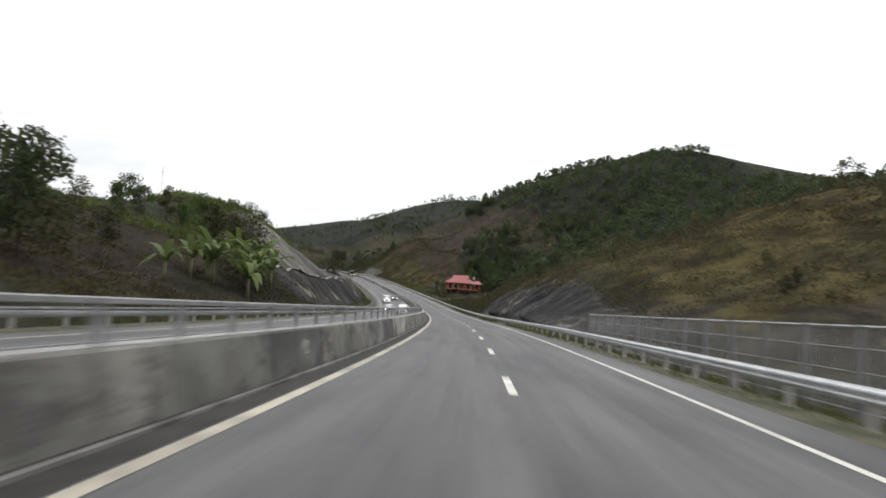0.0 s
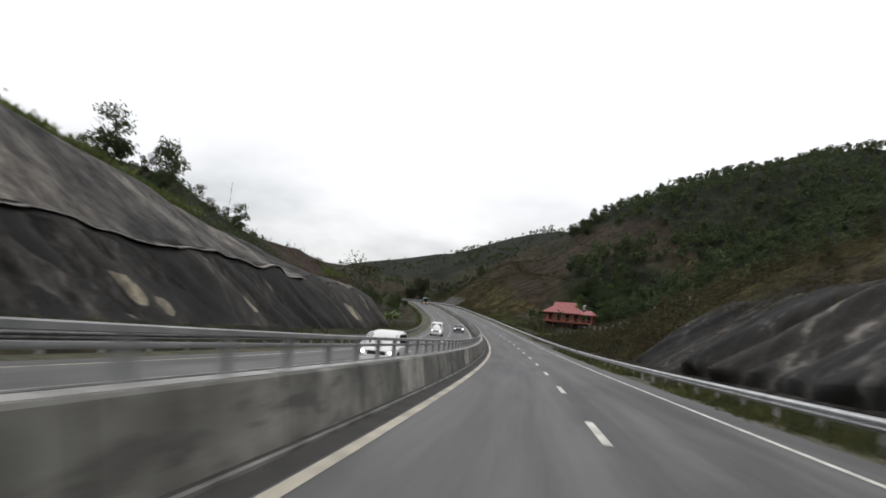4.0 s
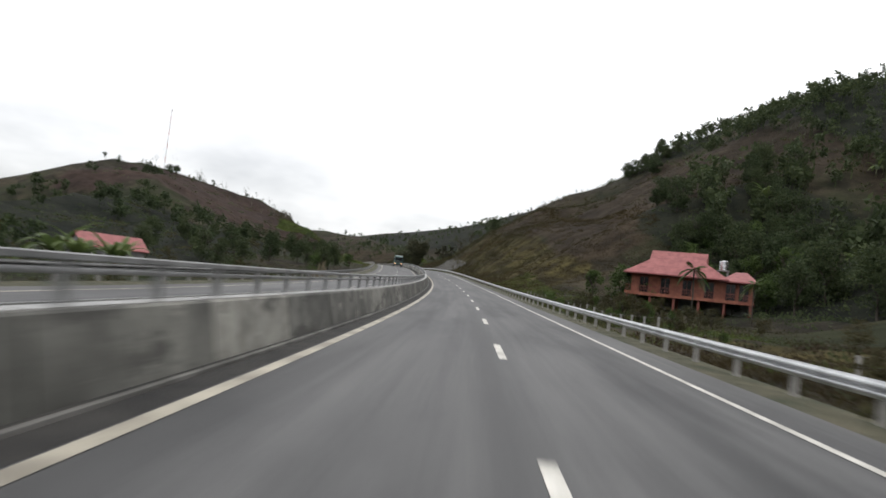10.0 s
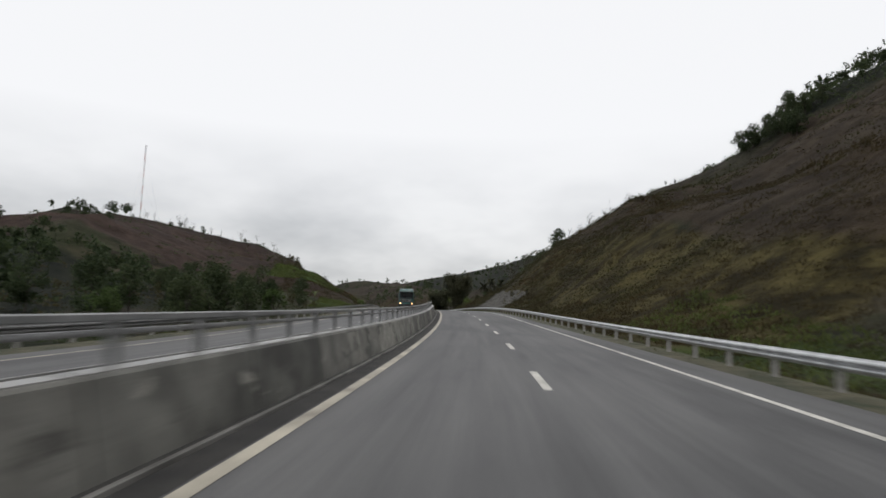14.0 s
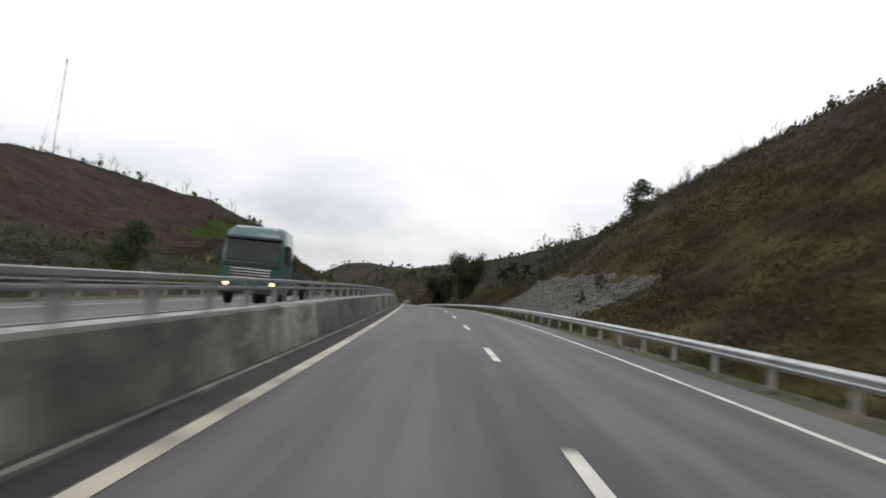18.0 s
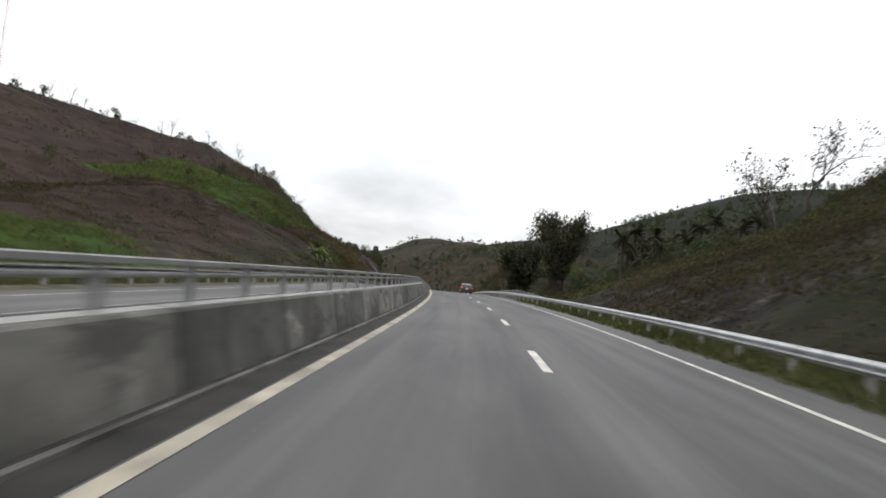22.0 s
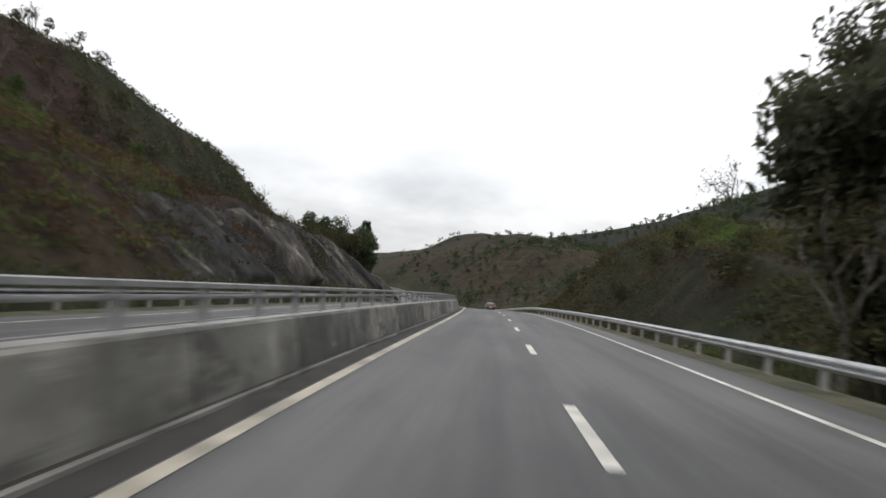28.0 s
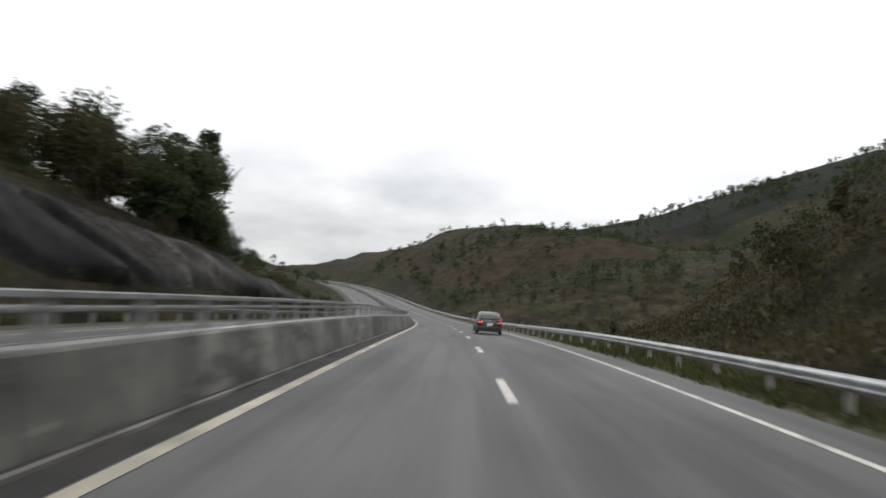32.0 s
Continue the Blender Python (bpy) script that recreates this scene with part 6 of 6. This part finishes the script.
    part("bumper_skirt", boxes((-hw + 0.14, hw - 0.14, -0.05, 0.2, 0.20, 0.30), bevel=0.03), BLACK_TRIM, car)
    part("front_bumper", boxes((-hw + 0.1, hw - 0.1, ylen - 0.25, ylen + 0.02, 0.26, 0.5), bevel=0.05), paint, car)
    part("grille", boxes((-0.45, 0.45, ylen - 0.06, ylen + 0.012, shape["head_z"] - 0.12, shape["head_z"] + 0.06), bevel=0.02), BLACK_TRIM, car)
    part("number_plate", boxes((-0.2, 0.2, -0.052, -0.03, shape["tail_z"] - 0.24, shape["tail_z"] - 0.05), bevel=0.006), PLATE, car, "white plate")
    part("chrome_strip", boxes((-0.42, 0.42, -0.035, 0.0, shape["tail_z"] - 0.01, shape["tail_z"] + 0.02)), CHROME, car)
    if shape.get("spoiler"):
        y, z = shape["spoiler"]
        part("spoiler", boxes((-hw + 0.16, hw - 0.16, y - 0.1, y + 0.16, z, z + 0.045), bevel=0.018), BLACK_TRIM, car, "black boot lip")
        bm = bmesh.new()
        tube(bm, (0, -0.03, z - 0.12), (0, -0.045, z - 0.12), 0.07, 0.065, 16)
        for v in bm.verts:
            v.co.x *= 1.3
        part("badge", bm, CHROME, car)
    return car


SEDAN = {
    "st": [(0, .70, .34, .93), (.1, .80, .26, 1.02), (.35, .87, .22, 1.05), (1.0, .89, .20, 1.00), (1.9, .89, .19, .97), (2.7, .89, .19, .95), (3.5, .89, .20, .92), (4.1, .86, .22, .82), (4.5, .78, .24, .70), (4.62, .66, .30, .60)],
    "cab": [(.42, .76, 1.0, .66, 1.08), (.85, .82, .98, .67, 1.33), (1.3, .84, .97, .67, 1.45), (1.9, .84, .96, .68, 1.48), (2.4, .84, .95, .67, 1.45), (2.9, .80, .94, .58, 1.22), (3.35, .76, .92, .56, .96)],
    "glass": [([(-.66, .43, 1.10), (.66, .43, 1.10), (.60, 1.16, 1.435), (-.60, 1.16, 1.435)], "rear_window"), ([(.62, 3.22, 1.03), (-.62, 3.22, 1.03), (-.55, 2.5, 1.41), (.55, 2.5, 1.41)], "windscreen"),
              ([(.855, 1.05, 1.01), (.855, 1.86, 1.0), (.735, 1.86, 1.38), (.735, 1.28, 1.36)], "side_window"), ([(.855, 1.92, 1.0), (.82, 2.85, .98), (.73, 2.45, 1.36), (.735, 1.92, 1.38)], "side_window"),
              ([(-.855, 1.86, 1.0), (-.855, 1.05, 1.01), (-.735, 1.28, 1.36), (-.735, 1.86, 1.38)], "side_window"), ([(-.82, 2.85, .98), (-.855, 1.92, 1.0), (-.735, 1.92, 1.38), (-.73, 2.45, 1.36)], "side_window")],
    "axles": (1.0, 3.7), "r": .32, "mirror": (2.85, 1.0), "handles": (1.25, 2.15), "hz": .83, "tail_z": .84, "head_z": .62, "spoiler": (.2, 1.06),
}
SUV = {
    "st": [(0, .76, .42, 1.0), (.1, .84, .34, 1.08), (.5, .90, .30, 1.10), (1.3, .91, .28, 1.08), (2.2, .91, .28, 1.06), (3.2, .91, .28, 1.04), (3.9, .89, .30, .98), (4.4, .82, .32, .86), (4.55, .70, .38, .74)],
    "cab": [(.08, .80, 1.05, .64, 1.3), (.4, .84, 1.05, .66, 1.66), (1.2, .85, 1.04, .67, 1.72), (2.2, .85, 1.03, .66, 1.70), (2.7, .84, 1.02, .64, 1.55), (3.4, .80, 1.0, .6, 1.05)],
    "glass": [([(-.62, .06, 1.14), (.62, .06, 1.14), (.58, .36, 1.58), (-.58, .36, 1.58)], "rear_window"), ([(.68, 3.28, 1.10), (-.68, 3.28, 1.10), (-.60, 2.66, 1.56), (.60, 2.66, 1.56)], "windscreen"),
              ([(.865, .6, 1.1), (.865, 1.6, 1.1), (.72, 1.6, 1.58), (.72, .7, 1.56)], "side_window"), ([(.865, 1.68, 1.1), (.855, 2.9, 1.08), (.72, 2.5, 1.55), (.72, 1.68, 1.58)], "side_window"),
              ([(-.865, 1.6, 1.1), (-.865, .6, 1.1), (-.72, .7, 1.56), (-.72, 1.6, 1.58)], "side_window"), ([(-.855, 2.9, 1.08), (-.865, 1.68, 1.1), (-.72, 1.68, 1.58), (-.72, 2.5, 1.55)], "side_window")],
    "axles": (.95, 3.65), "r": .36, "mirror": (2.85, 1.12), "handles": (1.1, 2.1), "hz": .92, "tail_z": .92, "head_z": .74,
}
VAN = {
    "st": [(0, .88, .36, 1.2), (.1, .93, .30, 1.22), (1.5, .95, .28, 1.22), (3.4, .95, .28, 1.2), (4.3, .94, .30, 1.16), (4.8, .90, .32, 1.02), (5.0, .80, .36, .80)],
    "cab": [(.05, .90, 1.18, .80, 2.0), (.3, .92, 1.18, .82, 2.14), (2.0, .93, 1.18, .83, 2.18), (3.4, .92, 1.17, .82, 2.14), (3.9, .9, 1.16, .78, 1.9), (4.75, .84, 1.02, .7, 1.1)],
    "glass": [([(-.75, .03, 1.3), (.75, .03, 1.3), (.7, .14, 1.9), (-.7, .14, 1.9)], "rear_window"), ([(.76, 4.66, 1.17), (-.76, 4.66, 1.17), (-.72, 3.92, 1.9), (.72, 3.92, 1.9)], "windscreen"),
              ([(.945, .5, 1.3), (.945, 2.3, 1.3), (.87, 2.3, 1.92), (.87, .5, 1.92)], "side_window"), ([(.945, 2.4, 1.3), (.94, 4.1, 1.26), (.86, 3.6, 1.86), (.87, 2.4, 1.92)], "side_window"),
              ([(-.945, 2.3, 1.3), (-.945, .5, 1.3), (-.87, .5, 1.92), (-.87, 2.3, 1.92)], "side_window"), ([(-.94, 4.1, 1.26), (-.945, 2.4, 1.3), (-.87, 2.4, 1.92), (-.86, 3.6, 1.86)], "side_window")],
    "axles": (1.0, 3.9), "r": .34, "mirror": (4.2, 1.35), "handles": (2.2, 3.0), "hz": 1.02, "tail_z": 1.0, "head_z": .78,
}
GREY_PAINT = paint_material("dark_grey_paint", (0.035, 0.035, 0.037))
WHITE_PAINT = paint_material("white_paint", (0.75, 0.75, 0.74), 0.3, 0.0)
SILVER_PAINT = paint_material("silver_paint", (0.42, 0.43, 0.44), 0.3, 0.6)
BLUE_PAINT = paint_material("dark_blue_paint", (0.03, 0.04, 0.06))
saloon("sedan", "dark grey four-door sedan in the slow lane, tail lights lit", road_pose(547.8, 3.7, 0.004), GREY_PAINT, SEDAN, False, True)
saloon("sedan", "dark grey sedan braking in the slow lane before the bend", road_pose(684, 3.7, 0.004), GREY_PAINT, SEDAN, False, True)
saloon("car", "silver oncoming car with its headlights on", road_pose(131, -9.2, 0.004 - OPP, 180), SILVER_PAINT, SEDAN, True)
saloon("van", "white oncoming minibus with its headlights on", road_pose(194, -9.9, 0.004 - OPP, 180), WHITE_PAINT, VAN, True)
saloon("suv", "white oncoming car with its headlights on", road_pose(119, -6.4, 0.004 - OPP, 180), WHITE_PAINT, SUV, True)

saloon("car", "dark oncoming car with its headlights on", road_pose(218, -6.4, 0.004 - OPP, 180), BLUE_PAINT, SEDAN, True)


def lorry():
    teal = paint_material("teal_cab_paint", (0.045, 0.12, 0.115), 0.35, 0.0)
    t = thing("lorry", "teal green lorry with its headlights on", "lorry", road_pose(409.5, -7.0, 0.004 - OPP, 180), "traffic")
    part("chassis", boxes((-0.5, 0.5, 0.2, 8.2, 0.62, 0.86)), BLACK_TRIM, t)
    cab = part("cab", loft([[(-1.2, y, z0), (-1.22, y, z0 + 0.3), (-1.2, y, 2.1), (-1.1, y, z1 - 0.12), (-0.9, y, z1), (0.9, y, z1), (1.1, y, z1 - 0.12), (1.2, y, 2.1), (1.22, y, z0 + 0.3), (1.2, y, z0)] for y, z0, z1 in ((6.3, .75, 3.0), (6.5, .7, 3.2), (7.6, .55, 3.2), (8.1, .5, 3.05), (8.26, .5, 2.75), (8.3, .5, 2.66))]), teal, t, "", True)
    part("windscreen", boxes((-1.06, 1.06, 8.27, 8.325, 1.72, 2.56), bevel=0.02), CAR_GLASS, t)
    part("wiper_panel", boxes((-1.12, 1.12, 8.28, 8.335, 1.5, 1.68), bevel=0.02), BLACK_TRIM, t)
    for x in (-1, 1):
        part("side_window", boxes((min(x * 1.19, x * 1.225), max(x * 1.19, x * 1.225), 7.0, 7.9, 1.75, 2.5), bevel=0.01), CAR_GLASS, t)
        m = part("mirror", boxes((min(x * 1.3, x * 1.48), max(x * 1.3, x * 1.48), 8.05, 8.12, 1.7, 2.3), bevel=0.03), BLACK_TRIM, t)
        bm = bmesh.new()
        tube(bm, (x * 1.15, 8.05, 2.4), (x * 1.4, 8.1, 2.28), 0.02)
        part("mirror_arm", bm, BLACK_TRIM, m)
        h = part("headlight", boxes((min(x * .75, x * 1.1), max(x * .75, x * 1.1), 8.2, 8.34, .72, .94), bevel=0.03), CHROME, t)
        bm = bmesh.new()
        tube(bm, (x * 0.92, 8.32, 0.83), (x * 0.92, 8.352, 0.83), 0.11, 0.105, 14)
        part("lamp", bm, HEAD_WARM, h, "lit headlamp")
        for y in (1.3, 2.5, 7.2):
            wheel(t, x * 1.2, y, 0.48, x)
        for k in (-0.3, 0.3):
            part("roof_marker", boxes((x * 0.55 + k * 0.5 - 0.06, x * 0.55 + k * 0.5 + 0.06, 8.0, 8.1, 3.02, 3.1), bevel=0.01), PLATE, t)
    part("grille", boxes((-0.85, 0.85, 8.26, 8.33, 1.0, 1.42), bevel=0.02), BLACK_TRIM, t)
    for k in range(4):
        part("grille_bar", boxes((-0.8, 0.8, 8.325, 8.35, 1.06 + k * 0.11, 1.10 + k * 0.11)), CHROME, t)
    part("bumper", boxes((-1.22, 1.22, 8.15, 8.38, .42, .7), bevel=0.05), BLACK_TRIM, t)
    part("visor", boxes((-1.12, 1.12, 8.2, 8.52, 2.58, 2.70), bevel=0.03), CAR_GLASS, t, "dark sun visor")
    tarp = two_tone("tarpaulin", (0.02, 0.03, 0.028), (0.045, 0.06, 0.056), 1, 15, 0.7)
    part("flat_bed", boxes((-1.2, 1.2, 0.0, 6.1, 0.9, 1.08), bevel=0.03), BLACK_TRIM, t)
    part("load", boxes((-1.1, 1.1, 0.3, 5.8, 1.08, 1.62), bevel=0.12), tarp, t, "low load under a dark tarpaulin")
    for k in range(7):
        part("strap", boxes((-1.13, 1.13, 0.6 + k * 0.8, 0.66 + k * 0.8, 1.08, 1.65)), BLACK_TRIM, t)



lorry()
